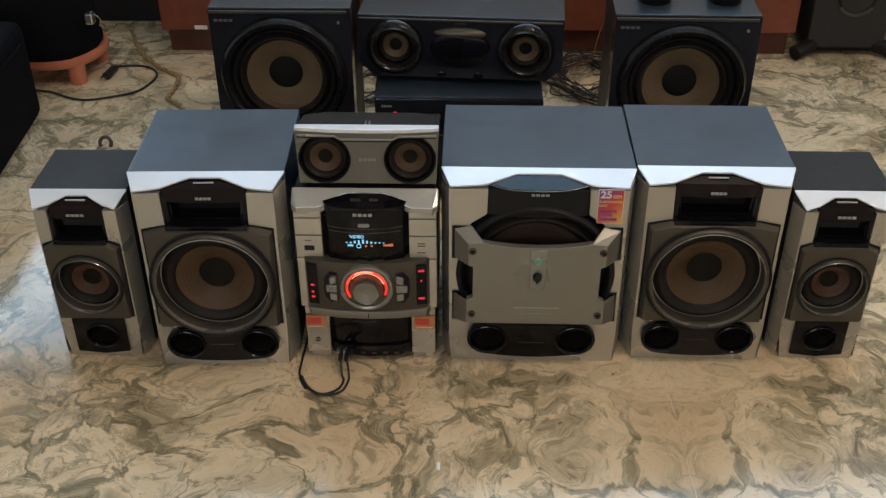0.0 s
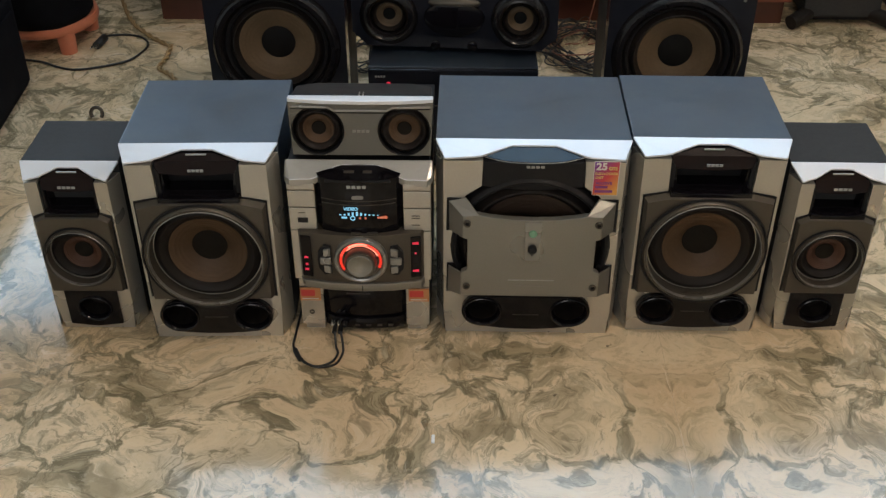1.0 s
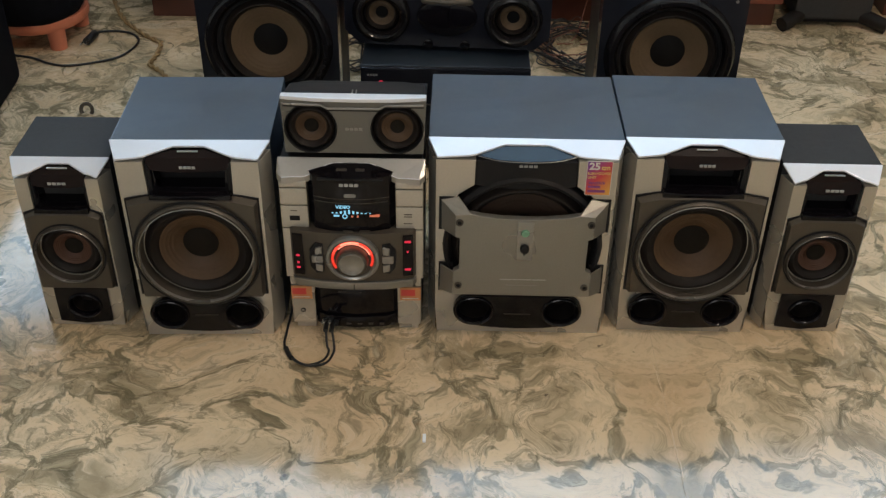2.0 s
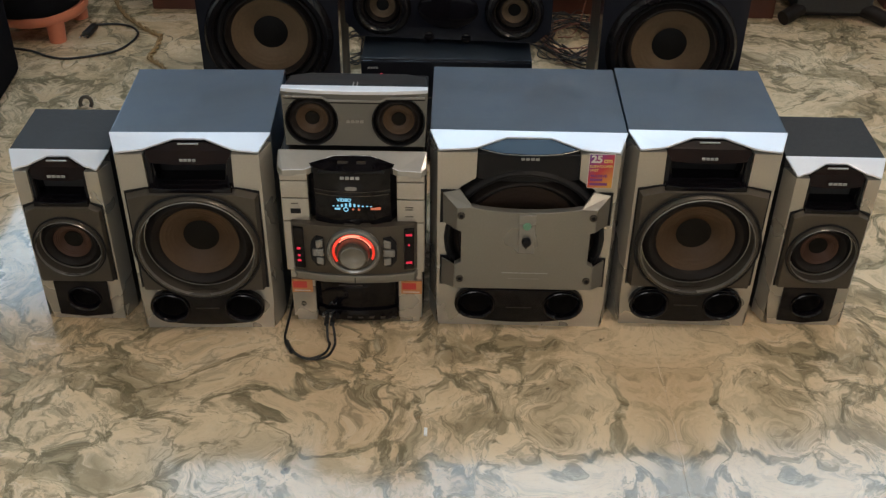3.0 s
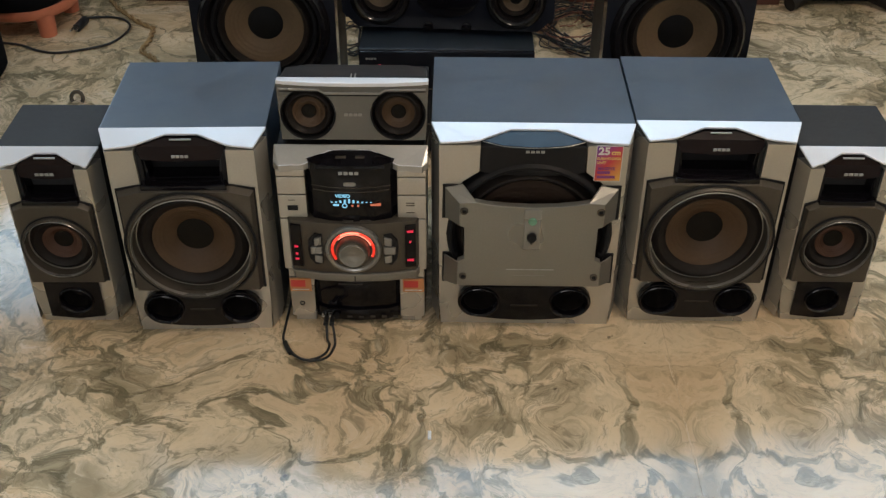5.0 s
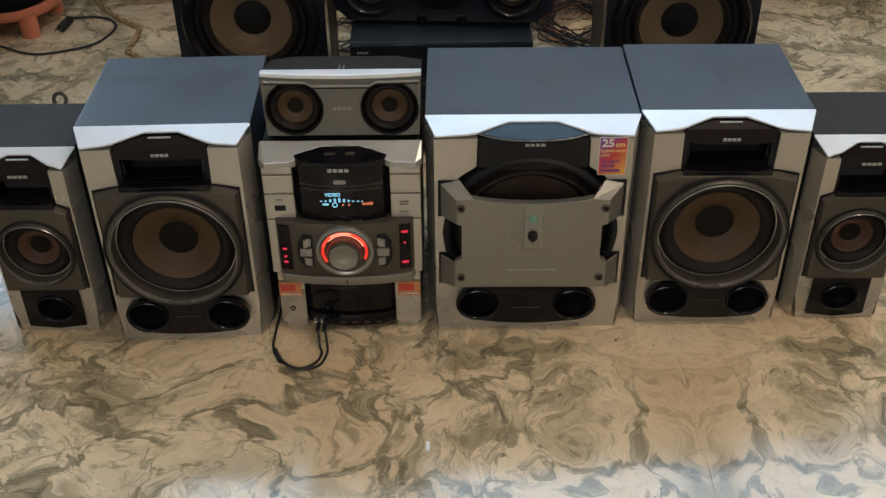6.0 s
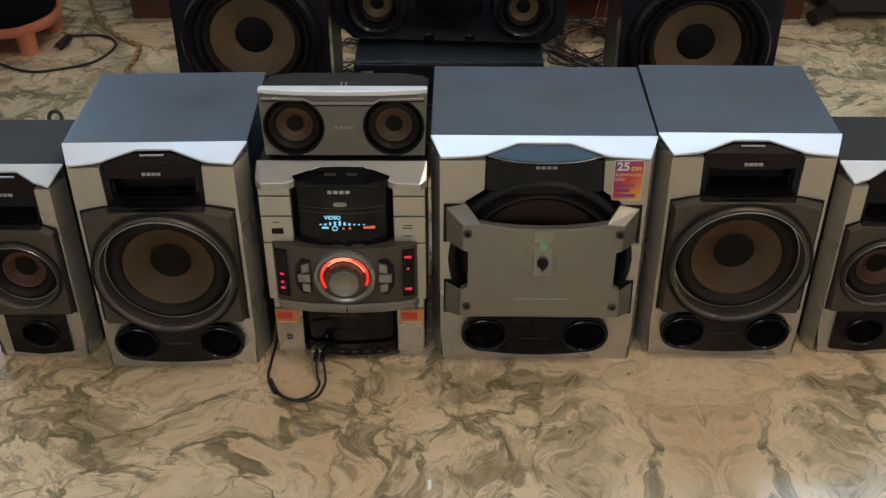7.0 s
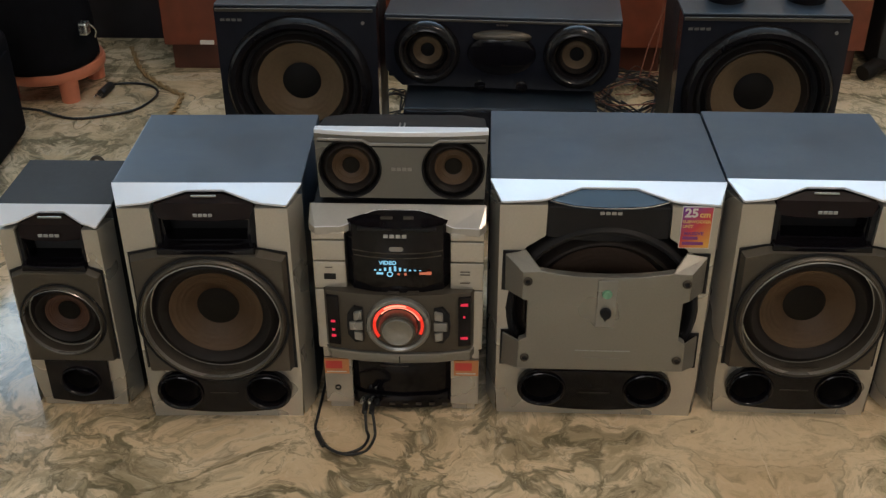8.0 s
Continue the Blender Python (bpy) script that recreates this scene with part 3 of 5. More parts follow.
def tower_speaker(m, label, group):
    """A 20 cm woofer speaker: vinyl box, silver front, sky-lightened cap, horn, proud woofer plate and reflex bar."""
    root = thing("bookshelf_speaker", m, label, "speaker", group)
    w, h, d, cd, fh = 0.249, 0.3585, 0.260, 0.041, 0.110
    cabinet(root, w, h, d, cd, fh, 0.3435)
    arch, neck, zt, zs, zb, foot = 0.067, 0.024, 0.3545, 0.345, 0.277, 0.0655
    cz = 0.180
    part("front_baffle", slab([(-fh + 0.003, 0.0), (fh - 0.003, 0.0), (fh, 0.06), (fh, 0.3435), (arch + 0.001, 0.3435), (foot + 0.001, zb), (-foot - 0.001, zb), (-arch - 0.001, 0.3435), (-fh, 0.3435), (-fh, 0.06)], 0.0, cd - 0.001, 0, [circle(0.080, cz)] + [oval(x, 0.0520, 0.0275, 0.0250) for x in (-0.0610, 0.0610)]), M_SILVER, root, "silver plastic front")
    part("top_cap", sloped_cap(w + 0.001, cd + 0.001, arch, neck, 0.0150, h + 0.001, 0.3492, 0.0032), M_CAP, root, "silver top edge")
    horn(root, arch, neck, zt, zs, zb, foot, cd, -0.010)
    # black sheet, showing as the shaded groove round the woofer plate
    part("plate_gap_shade", slab([(-0.1055, 0.0885), (0.1055, 0.0885), (0.1055, 0.278), (0.070, 0.285), (-0.070, 0.285), (-0.1055, 0.278)], -0.0015, 0.0, 0, [circle(0.090, cz, 0, 48)]), M_BLACK, root)
    part("woofer_plate", proud_plate([(-0.0975, 0.092), (0.0975, 0.092), (0.0990, 0.271), (0.066, 0.279), (-0.066, 0.279), (-0.0990, 0.271)], circle(0.092, cz, 0, 48), -0.014, 0.005), M_GUN, root, "gunmetal woofer plate")
    woofer(root, 0, cz, 0.1002, -0.024, -0.005, 0.020, 0.0640, 0.0290, M_CONE, M_DUST, M_GUN)
    bar = part("reflex_bar", slab(stadium(0, 0.0520, 0.0955, 0.0325, 12, 0.004), -0.012, 0.0, 0.002, [oval(x, 0.0520, 0.0285, 0.0263) for x in (-0.0610, 0.0610)]), M_GLOSS, root, "gloss black reflex bar")
    for s in (-1, 1):
        port(bar, s * 0.0610, 0.0520, 0.0325, 0.0300, -0.013)
    part("print", box(-0.020, 0.020, -0.0128, -0.0118, 0.0515, 0.0526), M_GUN, bar)
    part("foot_strip", box(-0.09, 0.09, 0.01, 0.2, 0.0, 0.005), M_BLACK, root)
    return root


def satellite_speaker(m, label, group):
    """The slim outer speaker: same front, smaller driver, square port below."""
    root = thing("satellite_speaker", m, label, "speaker", group)
    w, h, d, cd, fh = 0.158, 0.316, 0.168, 0.034, 0.0665
    cabinet(root, w, h, d, cd, fh, 0.2965, M_MATT)
    arch, neck, zt, zs, zb, foot = 0.0445, 0.0165, 0.3115, 0.2985, 0.2325, 0.0445
    cz = 0.1585
    part("front_baffle", slab([(-fh + 0.008, 0.0), (fh - 0.004, 0.0), (fh, 0.05), (fh, 0.2965), (arch + 0.001, 0.2965), (foot + 0.001, zb), (-foot - 0.001, zb), (-arch - 0.001, 0.2965), (-fh, 0.2965), (-fh, 0.05)], 0.0, cd - 0.001, 0, [circle(0.050, cz), oval(0.002, 0.046, 0.0250, 0.0218)]), M_SILVER, root, "silver plastic front")
    part("top_cap", sloped_cap(w + 0.001, cd + 0.001, arch, neck, 0.0130, h + 0.001, 0.3020, 0.0032), M_CAP, root, "silver top edge")
    horn(root, arch, neck, zt, zs, zb, foot, cd, -0.007, 0.030)
    # black sheet that paints the shaded groove round the driver plate
    part("plate_gap_shade", slab([(-0.0640, 0.0845), (0.0640, 0.0845), (0.0640, 0.233), (0.046, 0.240), (-0.046, 0.240), (-0.0640, 0.233)], -0.0015, 0.0, 0, [circle(0.052, cz)]), M_BLACK, root)
    part("woofer_plate", proud_plate([(-0.0590, 0.0875), (0.0590, 0.0875), (0.0590, 0.2270), (0.043, 0.2345), (-0.043, 0.2345), (-0.0590, 0.2270)], circle(0.052, cz), -0.011, 0.0035), M_GUN, root, "gunmetal driver plate")
    woofer(root, 0, cz, 0.0580, -0.018, -0.002, 0.014, 0.0310, 0.0155, M_CONE_RED, M_DUST, M_GUN)
    pan = part("port_panel", slab([(-0.045, 0.012), (0.0, 0.0065), (0.045, 0.012), (0.045, 0.083), (-0.045, 0.083)], -0.005, 0.0, 0.0015, [oval(0.002, 0.046, 0.0262, 0.0228)]), M_GLOSS, root, "gloss black port panel")
    port(pan, 0.002, 0.046, 0.030, 0.026, -0.006, None, 0.038)
    part("foot_strip", box(-0.05, 0.05, 0.01, 0.14, 0.0, 0.005), M_BLACK, root)
    return root


def facet(corners, thick=0.004):
    """A bent plate: one flat face given by its corners, with thickness behind it."""
    bm = bmesh.new()
    front = [bm.verts.new(c) for c in corners]
    back = [bm.verts.new((c[0], c[1] + thick, c[2])) for c in corners]
    bm.faces.new(front)
    bm.faces.new(back)
    for k in range(len(corners)):
        j = (k + 1) % len(corners)
        bm.faces.new((front[k], front[j], back[j], back[k]))
    bmesh.ops.recalc_face_normals(bm, faces=bm.faces)
    return bevelled(bm, 0.0008)


def subwoofer(m):
    """The 25 cm subwoofer: bolted silver shield over the driver."""
    root = thing("subwoofer", m, "silver subwoofer with bolted front shield on marble floor", "subwoofer")
    w, h, d, cd, fh = 0.309, 0.3585, 0.264, 0.042, 0.1415
    cabinet(root, w, h, d, cd, fh, 0.3435)
    arch, neck, cz = 0.080, 0.035, 0.182
    notch = [(arch, 0.3435), (0.081, 0.298), (0.105, 0.281), (0.118, 0.262), (0.131, 0.182), (0.112, 0.10), (-0.112, 0.10), (-0.131, 0.182), (-0.118, 0.262), (-0.105, 0.281), (-0.081, 0.298), (-arch, 0.3435)]
    part("front_baffle", slab([(-fh + 0.003, 0.0), (fh - 0.003, 0.0), (fh, 0.05), (fh, 0.3435), *notch, (-fh, 0.3435), (-fh, 0.05)], 0.0, cd - 0.001, 0, [oval(x, 0.0540, 0.0282, 0.0252) for x in (-0.0755, 0.0715)]), M_SILVER, root, "silver plastic front")
    part("top_cap", sloped_cap(w + 0.001, cd + 0.001, arch, neck, 0.0145, h + 0.001, 0.3492, 0.0032), M_CAP, root, "silver top edge")
    hood = part("hood", slab([(-0.0805, 0.296), (-0.045, 0.291), (0, 0.289), (0.045, 0.291), (0.0805, 0.296), (arch - 0.0005, 0.342), (-arch + 0.0005, 0.342)], 0.001, 0.020, 0.003), M_BLACK, root, "black hood over the driver")
    vis = bmesh.new()
    vs = [vis.verts.new(p) for p in ((-neck, 0.030, 0.3535), (neck, 0.030, 0.3535), (arch - 0.003, 0.008, 0.3475), (0.045, -0.002, 0.3450), (0, -0.005, 0.3440), (-0.045, -0.002, 0.3450), (-arch + 0.003, 0.008, 0.3475))]
    vis.faces.new(vs)
    got = bmesh.ops.extrude_face_region(vis, geom=list(vis.faces))
    bmesh.ops.translate(vis, vec=(0, 0.003, -0.006), verts=[v for v in got["geom"] if isinstance(v, bmesh.types.BMVert)])
    v = part("visor", bevelled(vis, 0.0008), M_BLUEVISOR, hood, "blue-black glossy visor")
    part("visor_edge", rod([(arch - 0.003, 0.0072, 0.3468), (0.045, -0.0028, 0.3444), (0, -0.0058, 0.3434), (-0.045, -0.0028, 0.3444), (-arch + 0.003, 0.0072, 0.3468)], 0.0007, 6), M_RING, v, "thin bright visor edge", True)
    brand_bar(hood, 0.002, 0.0000, 0.3335, 0.030, 0.0050)
    part("baffle_back", box(-0.132, 0.132, 0.036, 0.0405, 0.09, 0.34), M_BLACK, root)
    woofer(root, 0, cz, 0.132, -0.004, 0.008, 0.034, 0.092, 0.040, M_CONE_DARK, M_DUST_BLACK, M_BLACK, bulge=0.007)
    yf, yb = -0.031, -0.004
    half = [(0.1130, 0.1030), (0.1125, 0.1500), (0.1025, 0.1560), (0.1025, 0.2160), (0.1100, 0.2185), (0.1100, 0.2610), (0.0850, 0.2625), (0.070, 0.2592), (0.035, 0.2550), (0, 0.2540)]
    outline = half + [(-x, z) for x, z in reversed(half[:-1])]
    shield = part("shield", slab(outline, yf, yf + 0.012, 0.0015), M_PANEL, root, "champagne silver front shield")
    for s in (-1, 1):
        for label, corners in (("shoulder of the shield", ((0.085, yf, 0.2618), (0.110, yf, 0.2605), (0.1325, yb, 0.2715), (0.1055, yb, 0.2770))),
                               ("bent wing of the shield", ((0.110, yf, 0.2605), (0.110, yf, 0.2190), (0.1320, yb, 0.2165), (0.1325, yb, 0.2715))),
                               ("bent wing of the shield", ((0.1125, yf, 0.1495), (0.1130, yf, 0.1035), (0.1345, yb, 0.0925), (0.1335, yb, 0.1440)))):
            part("wing", facet([(s * x, y, z) for x, y, z in corners]), M_PANEL, shield, label)
        # black backing strips draw the shadow cast by the proud shield
        for lo, hi in ((0.2140, 0.2755), (0.0890, 0.1475)):
            part("gap_shade", slab([(s * 0.112, lo), (s * 0.1370, lo), (s * 0.1362, hi), (s * 0.112, hi)], -0.0025, 0.002), M_BLACK, root)
    for x, z in ((-0.1030, 0.247), (0.1045, 0.247), (-0.1035, 0.123), (0.1035, 0.123)):
        b = part("bolt", lathe([(0.0062, -0.026), (0.0062, -0.033), (0.0054, -0.0345), (0.0042, -0.0345), (0.0036, -0.0325), (0, -0.0325)], x, z, 20), M_GUN, shield, "dark socket bolt", True)
        part("socket", lathe([(0.0034, -0.0330), (0, -0.0330)], x, z, 6), M_BLACK, b)
    ctl = part("control_plate", slab(rect(-0.0115, 0.0150, 0.1760, 0.2510), -0.0330, -0.030, 0.002), M_RING, shield, "grey control plate")
    part("power_button", lathe([(0.0068, -0.032), (0.0068, -0.0345), (0.0058, -0.0360), (0.0038, -0.0357), (0, -0.0353)], 0.0015, 0.2300, 24), M_GREEN, ctl, "green-lit power button", True)
    part("level_knob", lathe([(0.0075, -0.032), (0.0075, -0.038), (0.006, -0.041), (0, -0.0415)], 0.0015, 0.2010, 24), M_BLACK, ctl, "small black level knob", True)
    part("knob_pointer", slab([(-0.0045, 0.198), (0.0075, 0.198), (0.0015, 0.186)], -0.0350, -0.032), M_BLACK, ctl)
    for i, (a, b) in enumerate(((-0.0350, -0.0160), (-0.0145, -0.0075), (-0.0060, 0.0160), (0.0175, 0.0395))):
        part("print", box(a, b, -0.0316, -0.0308, 0.1356, 0.1372), M_LOGO, shield)
    part("print", box(-0.024, 0.026, -0.0316, -0.0308, 0.1240, 0.1252), M_RING, shield)
    bar = part("reflex_bar", slab(stadium(-0.002, 0.0540, 0.1090, 0.0320, 12, 0.006), -0.012, 0.0, 0.002, [oval(x, 0.0540, 0.0293, 0.0263) for x in (-0.0755, 0.0715)]), M_GLOSS, root, "gloss black reflex bar")
    for s in (-1, 1):
        port(bar, s * 0.0735 - 0.002, 0.0540, 0.0335, 0.0300, -0.013)
    part("print", box(-0.024, 0.020, -0.0128, -0.0118, 0.0480, 0.0491), M_GUN, bar)
    part("foot_strip", box(-0.11, 0.11, 0.01, 0.2, 0.0, 0.005), M_BLACK, root)
    # the promotional sticker, violet fading to orange, on the front
    st = part("sticker", slab(rect(0.0925, 0.1325, 0.2840, 0.3460), -0.0012, 0.0, 0), M_STK_WHITE, root, "violet, red and orange promotional sticker")
    part("print_field", slab(rect(0.0935, 0.1315, 0.2850, 0.3450), -0.0016, -0.0012, 0), M_STICKER, st, "violet fading to red and orange")
    face = lambda x, z, y=-0.0018: pose(x, y, z, 90, 0, 0)
    lettering("print", "25", 0.0175, face(0.1045, 0.3365), M_STK_WHITE, st, 0.0006)
    lettering("print", "cm", 0.0115, face(0.1220, 0.3345), M_STK_YELLOW, st, 0.0003)
    lettering("print", "SUBWOOFER", 0.0060, face(0.1122, 0.3240), M_STK_YELLOW, st, 0.0001)
    lettering("print", "UNIT", 0.0060, face(0.1015, 0.3170), M_STK_YELLOW, st, 0.0001)
    lettering("print", "MASSIVE", 0.0068, face(0.1100, 0.3065), M_STK_PURPLE, st, 0.0002)
    for z, x1 in ((0.2975, 0.116), (0.2895, 0.124)):
        part("print", slab(rect(0.0965, x1, z, z + 0.0045), -0.0020, -0.0016, 0), M_STK_PURPLE, st)
    return root


def music_centre(m):
    """The stacked main unit with display, volume dial, disc tray and cassette flap."""
    root = thing("music_centre", m, "silver mini hi-fi unit with lit red dial and display", "hi-fi unit")
    w = 0.228
    part("body", box(-w / 2 + 0.004, w / 2 - 0.004, 0.034, 0.30, 0.004, 0.3215, 0.002), M_BLACK, root, "black metal casing")
    # the silver side columns, in stacked blocks with thin joints
    for s in (-1, 1):
        zs = (0.012, 0.094, 0.115, 0.214, 0.258, 0.2905, 0.3035)
        for i, (a, b) in enumerate(zip(zs, zs[1:])):
            inner = 0.070 if (i == 0 or i > 2) else 0.100
            outer = w / 2 - (0.004 if i < 2 else 0)
            bm = box(inner, outer, -0.002 + (0.006 if i < 2 else 0), 0.032, a + 0.0008, b - 0.0008, 0.0018)
            bmesh.ops.scale(bm, vec=(s, 1, 1), verts=bm.verts)
            part("column_block", bm, M_SILVER, root, "silver plastic side block")
    crown = slab([(-0.117, 0.026), (-0.117, 0.004), (-0.108, -0.004), (-0.072, 0.000), (-0.030, 0.018), (0.030, 0.018), (0.072, 0.000), (0.108, -0.004), (0.117, 0.004), (0.117, 0.026)], 0, 0.012, axis="z")
    bmesh.ops.triangulate(crown, faces=crown.faces)
    for v in crown.verts:
        f = max(0.0, min(1.0, v.co.y / 0.026))
        v.co.z += 0.2990 + 0.0205 * f
    part("crown", bevelled(crown, 0.0015), M_CROWN, root, "silver top edge")
    lip = [(x, y + 0.0002, 0.3110 + 0.0205 * max(0.0, y) / 0.026 + 0.0004) for x, y in ((-0.108, -0.004), (-0.090, -0.002), (-0.072, 0.000), (-0.051, 0.009), (-0.031, 0.0175), (0.0, 0.018), (0.031, 0.0175), (0.051, 0.009), (0.072, 0.000), (0.090, -0.002), (0.108, -0.004))]
    part("crown_lip", rod(lip, 0.0008, 6), M_CAP, root, "thin bright lip of the crown", True)
    part("top_plate", box(-0.113, 0.113, 0.0262, 0.29, 0.322, 0.330, 0.002), M_BLACK, root)
    # bowed black display block
    pts = [(-0.069, 0.012), (-0.060, -0.004), (-0.035, -0.012), (0, -0.015), (0.035, -0.012), (0.060, -0.004), (0.069, 0.012), (0.069, 0.034), (-0.069, 0.034)]
    disp = part("display_block", bevelled(slab(pts, 0.216, 0.3175, axis="z"), 0.002), M_GLOSS, root, "gloss black display block", True)
    roof = bmesh.new()
    lower = [roof.verts.new((x, y, 0.3175)) for x, y in pts[:7]]
    upper = [roof.verts.new((x * 0.40, 0.019, 0.3265)) for x, y in pts[:7]]
    for i in range(6):
        roof.faces.new((lower[i], lower[i + 1], upper[i + 1], upper[i]))
    part("display_roof", roof, M_GLOSS, disp, "", True)
    tray = part("disc_tray", slab([(-0.052, 0.3128), (0.052, 0.3128), (0.050, 0.3160), (-0.050, 0.3160)], -0.0145, -0.004, 0.001), M_BLACK, disp)
    for a, b in ((-0.022, -0.006), (0.008, 0.022)):
        part("tray_button", box(a, b, 0.000, 0.006, 0.3215, 0.3240, 0.0008), M_GUN, disp)
    brand_bar(disp, -0.002, -0.0152, 0.3055, 0.032, 0.0060)
    part("disc_mark", stadium_mark(-0.001, 0.2860), M_RING, disp)
    for z, hw in ((0.2790, 0.060), (0.2715, 0.058)):
        part("tray_seam", arc_strip(hw, -0.0153, z, 0.0010), M_GUN, disp)
    # lit display characters
    lettering("display_text", "VIDEO", 0.0078, pose(-0.0125, -0.0158, 0.2650, 90, 0, 0), M_CYAN, disp, 0.0003)
    for i in range(10):
        hgt = (0.0022, 0.0026, 0.0046, 0.0058, 0.0072, 0.0050, 0.0034, 0.0022, 0.0020, 0.0016)[i]
        part("level_bar", box(-0.031 + i * 0.0066, -0.0278 + i * 0.0066, -0.0162 + abs(i - 4.2) * 0.0003, -0.0148, 0.2525, 0.2525 + hgt), M_CYAN, disp)
    part("display_icon", slab(rect(-0.028, -0.019, 0.2465, 0.2490), -0.0150, -0.0130), M_CYAN, disp)
    part("display_icon", lathe([(0.0042, -0.0158), (0.0042, -0.0150), (0.0028, -0.0150), (0.0028, -0.0158), (0.0042, -0.0158)], -0.010, 0.2475, 20), M_CYAN, disp)
    for x in (0.000, 0.009):
        part("display_icon", slab(rect(x, x + 0.003, 0.2460, 0.2490), -0.0158, -0.0145), M_ORANGE, disp)
    part("display_icon", slab(rect(0.029, 0.045, 0.2465, 0.2490), -0.0142, -0.0100), M_ORANGE, disp)
    for x in (-0.006, 0.020):
        part("shelf_button", box(x - 0.008, x + 0.008, -0.0195, -0.010, 0.2180, 0.2200, 0.0008), M_GUN, disp)
    # control panel, bowed outwards, with dial and key clusters
    pts = [(-0.105, 0.004), (-0.098, -0.010), (-0.052, -0.019), (0, -0.022), (0.052, -0.019), (0.098, -0.010), (0.105, 0.004), (0.105, 0.03), (-0.105, 0.03)]
    pan = part("control_panel", bevelled(slab(pts, 0.122, 0.2175, axis="z"), 0.003), M_GUN, root, "gunmetal control panel", True)
    part("panel_rim", bevelled(slab([(x * 1.004, y - 0.0015) for x, y in pts], 0.1175, 0.1212, axis="z"), 0.001), M_RING, pan, "", True)
    part("flap_strip", bevelled(slab([(x * 0.99, y + 0.002) for x, y in pts], 0.103, 0.1162, axis="z"), 0.002), M_PANEL, pan, "silver lower strip", True)
    part("flap_joint", box(-0.0008, 0.0008, -0.0208, -0.018, 0.1035, 0.116), M_BLACK, pan)
    cz = 0.1715
    dial = part("volume_dial", lathe([(0.044, -0.018), (0.044, -0.026), (0.0425, -0.029), (0.039, -0.030), (0.036, -0.028), (0.0355, -0.025)], 0, cz, 64), M_RING, pan, "grey dial surround", True)
    part("dial_well", lathe([(0.0356, -0.0255), (0.030, -0.0240), (0.020, -0.0240)], 0, cz, 64), M_GUN, dial)
    arc_parts = ((0.0305, 0.0345, -25, 215, M_GLOWRED, -0.0262), (0.0305, 0.0345, 20, 165, M_GLOWMID, -0.0266), (0.0285, 0.0303, 18, 140, M_GLOWCORE, -0.0258), (0.0318, 0.0340, 70, 125, M_GLOWCORE, -0.0270))
    for r0, r1, a0, a1, mt, y in arc_parts:
        part("light_ring", ring_arc(r0, r1, a0, a1, 0, cz, y), mt, dial, "red light ring, lit")
    knob = part("knob", lathe([(0.0265, -0.024), (0.0262, -0.034), (0.0245, -0.0405), (0.0205, -0.0415)], 0, cz, 48), M_GUN, dial, "dark grey volume knob", True)
    part("knob_face", lathe([(0.0215, -0.0405), (0.0210, -0.0428), (0.0195, -0.0432), (0.018, -0.0424), (0, -0.0418)], 0, cz, 48), M_RING, knob, "silver knob face", True)
    for s in (-1, 1):
        for z in (0.1525, 0.1695, 0.1865):
            bend = 0.004 * (abs(z - 0.1695) / 0.017)
            lean = 0.0018 * (z - 0.1695) / 0.017
            bm = slab([(0.0480 + bend * 0.2, z - 0.0072 + lean * 0.5), (0.0665 - bend * 1.5, z - 0.0068 - lean), (0.0665 - bend * 1.5, z + 0.0068 - lean), (0.0480 + bend * 0.2, z + 0.0072 + lean * 0.5)], -0.0265, -0.014, 0.002)
            bmesh.ops.scale(bm, vec=(s, 1, 1), verts=bm.verts)
            part("key", bm, M_RING, pan, "grey key")
        bed = slab([(s * x, z) for x, z in ((0.048, 0.1425), (0.060, 0.1405), (0.069, 0.1535), (0.0705, 0.1695), (0.069, 0.1855), (0.060, 0.1985), (0.048, 0.1965))], -0.0228, -0.012, 0)
        bmesh.ops.recalc_face_normals(bed, faces=bed.faces)
        part("key_bed", bed, M_BLACK, pan, "black recess behind the keys")
        bm = slab(rect(0.081, 0.098, 0.131, 0.211), -0.0150, 0.0, 0.001)
        for v in bm.verts:
            v.co.x *= s
            v.co.y += 0.2 * (abs(v.co.x) - 0.081) - 0.0015
        strip = part("indicator_strip", bm, M_GLOSS, pan, "black indicator strip")
        spots = ((0.090, 0.170, 0.006), (0.090, 0.156, 0.004), (0.090, 0.146, 0.006)) if s < 0 else ((0.089, 0.200, 0.010), (0.089, 0.180, 0.003), (0.089, 0.145, 0.010))
        for x, z, wd in spots:
            part("indicator", box(s * x - wd / 2, s * x + wd / 2, -0.0172 + 0.2 * (x - wd / 2 - 0.081), -0.009, z - 0.0017, z + 0.0017), M_LEDRED, strip, "small red light")
    # socket, print and stickers on the columns
    part("usb_socket", box(-0.100, -0.084, -0.0032, -0.001, 0.2300, 0.2385), M_BLACK, root)
    part("print", box(-0.098, -0.088, -0.0028, -0.001, 0.2480, 0.2490), M_GUN, root)
    for z in (0.2260, 0.2390, 0.2435):
        part("print", box(0.083, 0.096, -0.0028, -0.001, z, z + 0.0012), M_GUN, root)
    for s in (-1, 1):
        stk = part("sticker", box(s * 0.092 - 0.0175, s * 0.092 + 0.0175, 0.0018, 0.0042, 0.0665, 0.0925), M_STK_ORANGE, root, "small orange and red sticker")
        part("print", box(s * 0.092 - 0.0155, s * 0.092 + 0.008, 0.0012, 0.0018, 0.076, 0.089), M_STK_RED, stk)
        part("print", box(s * 0.092 - 0.014, s * 0.092 + 0.014, 0.0008, 0.0012, 0.0700, 0.0715), M_STK_WHITE, stk)
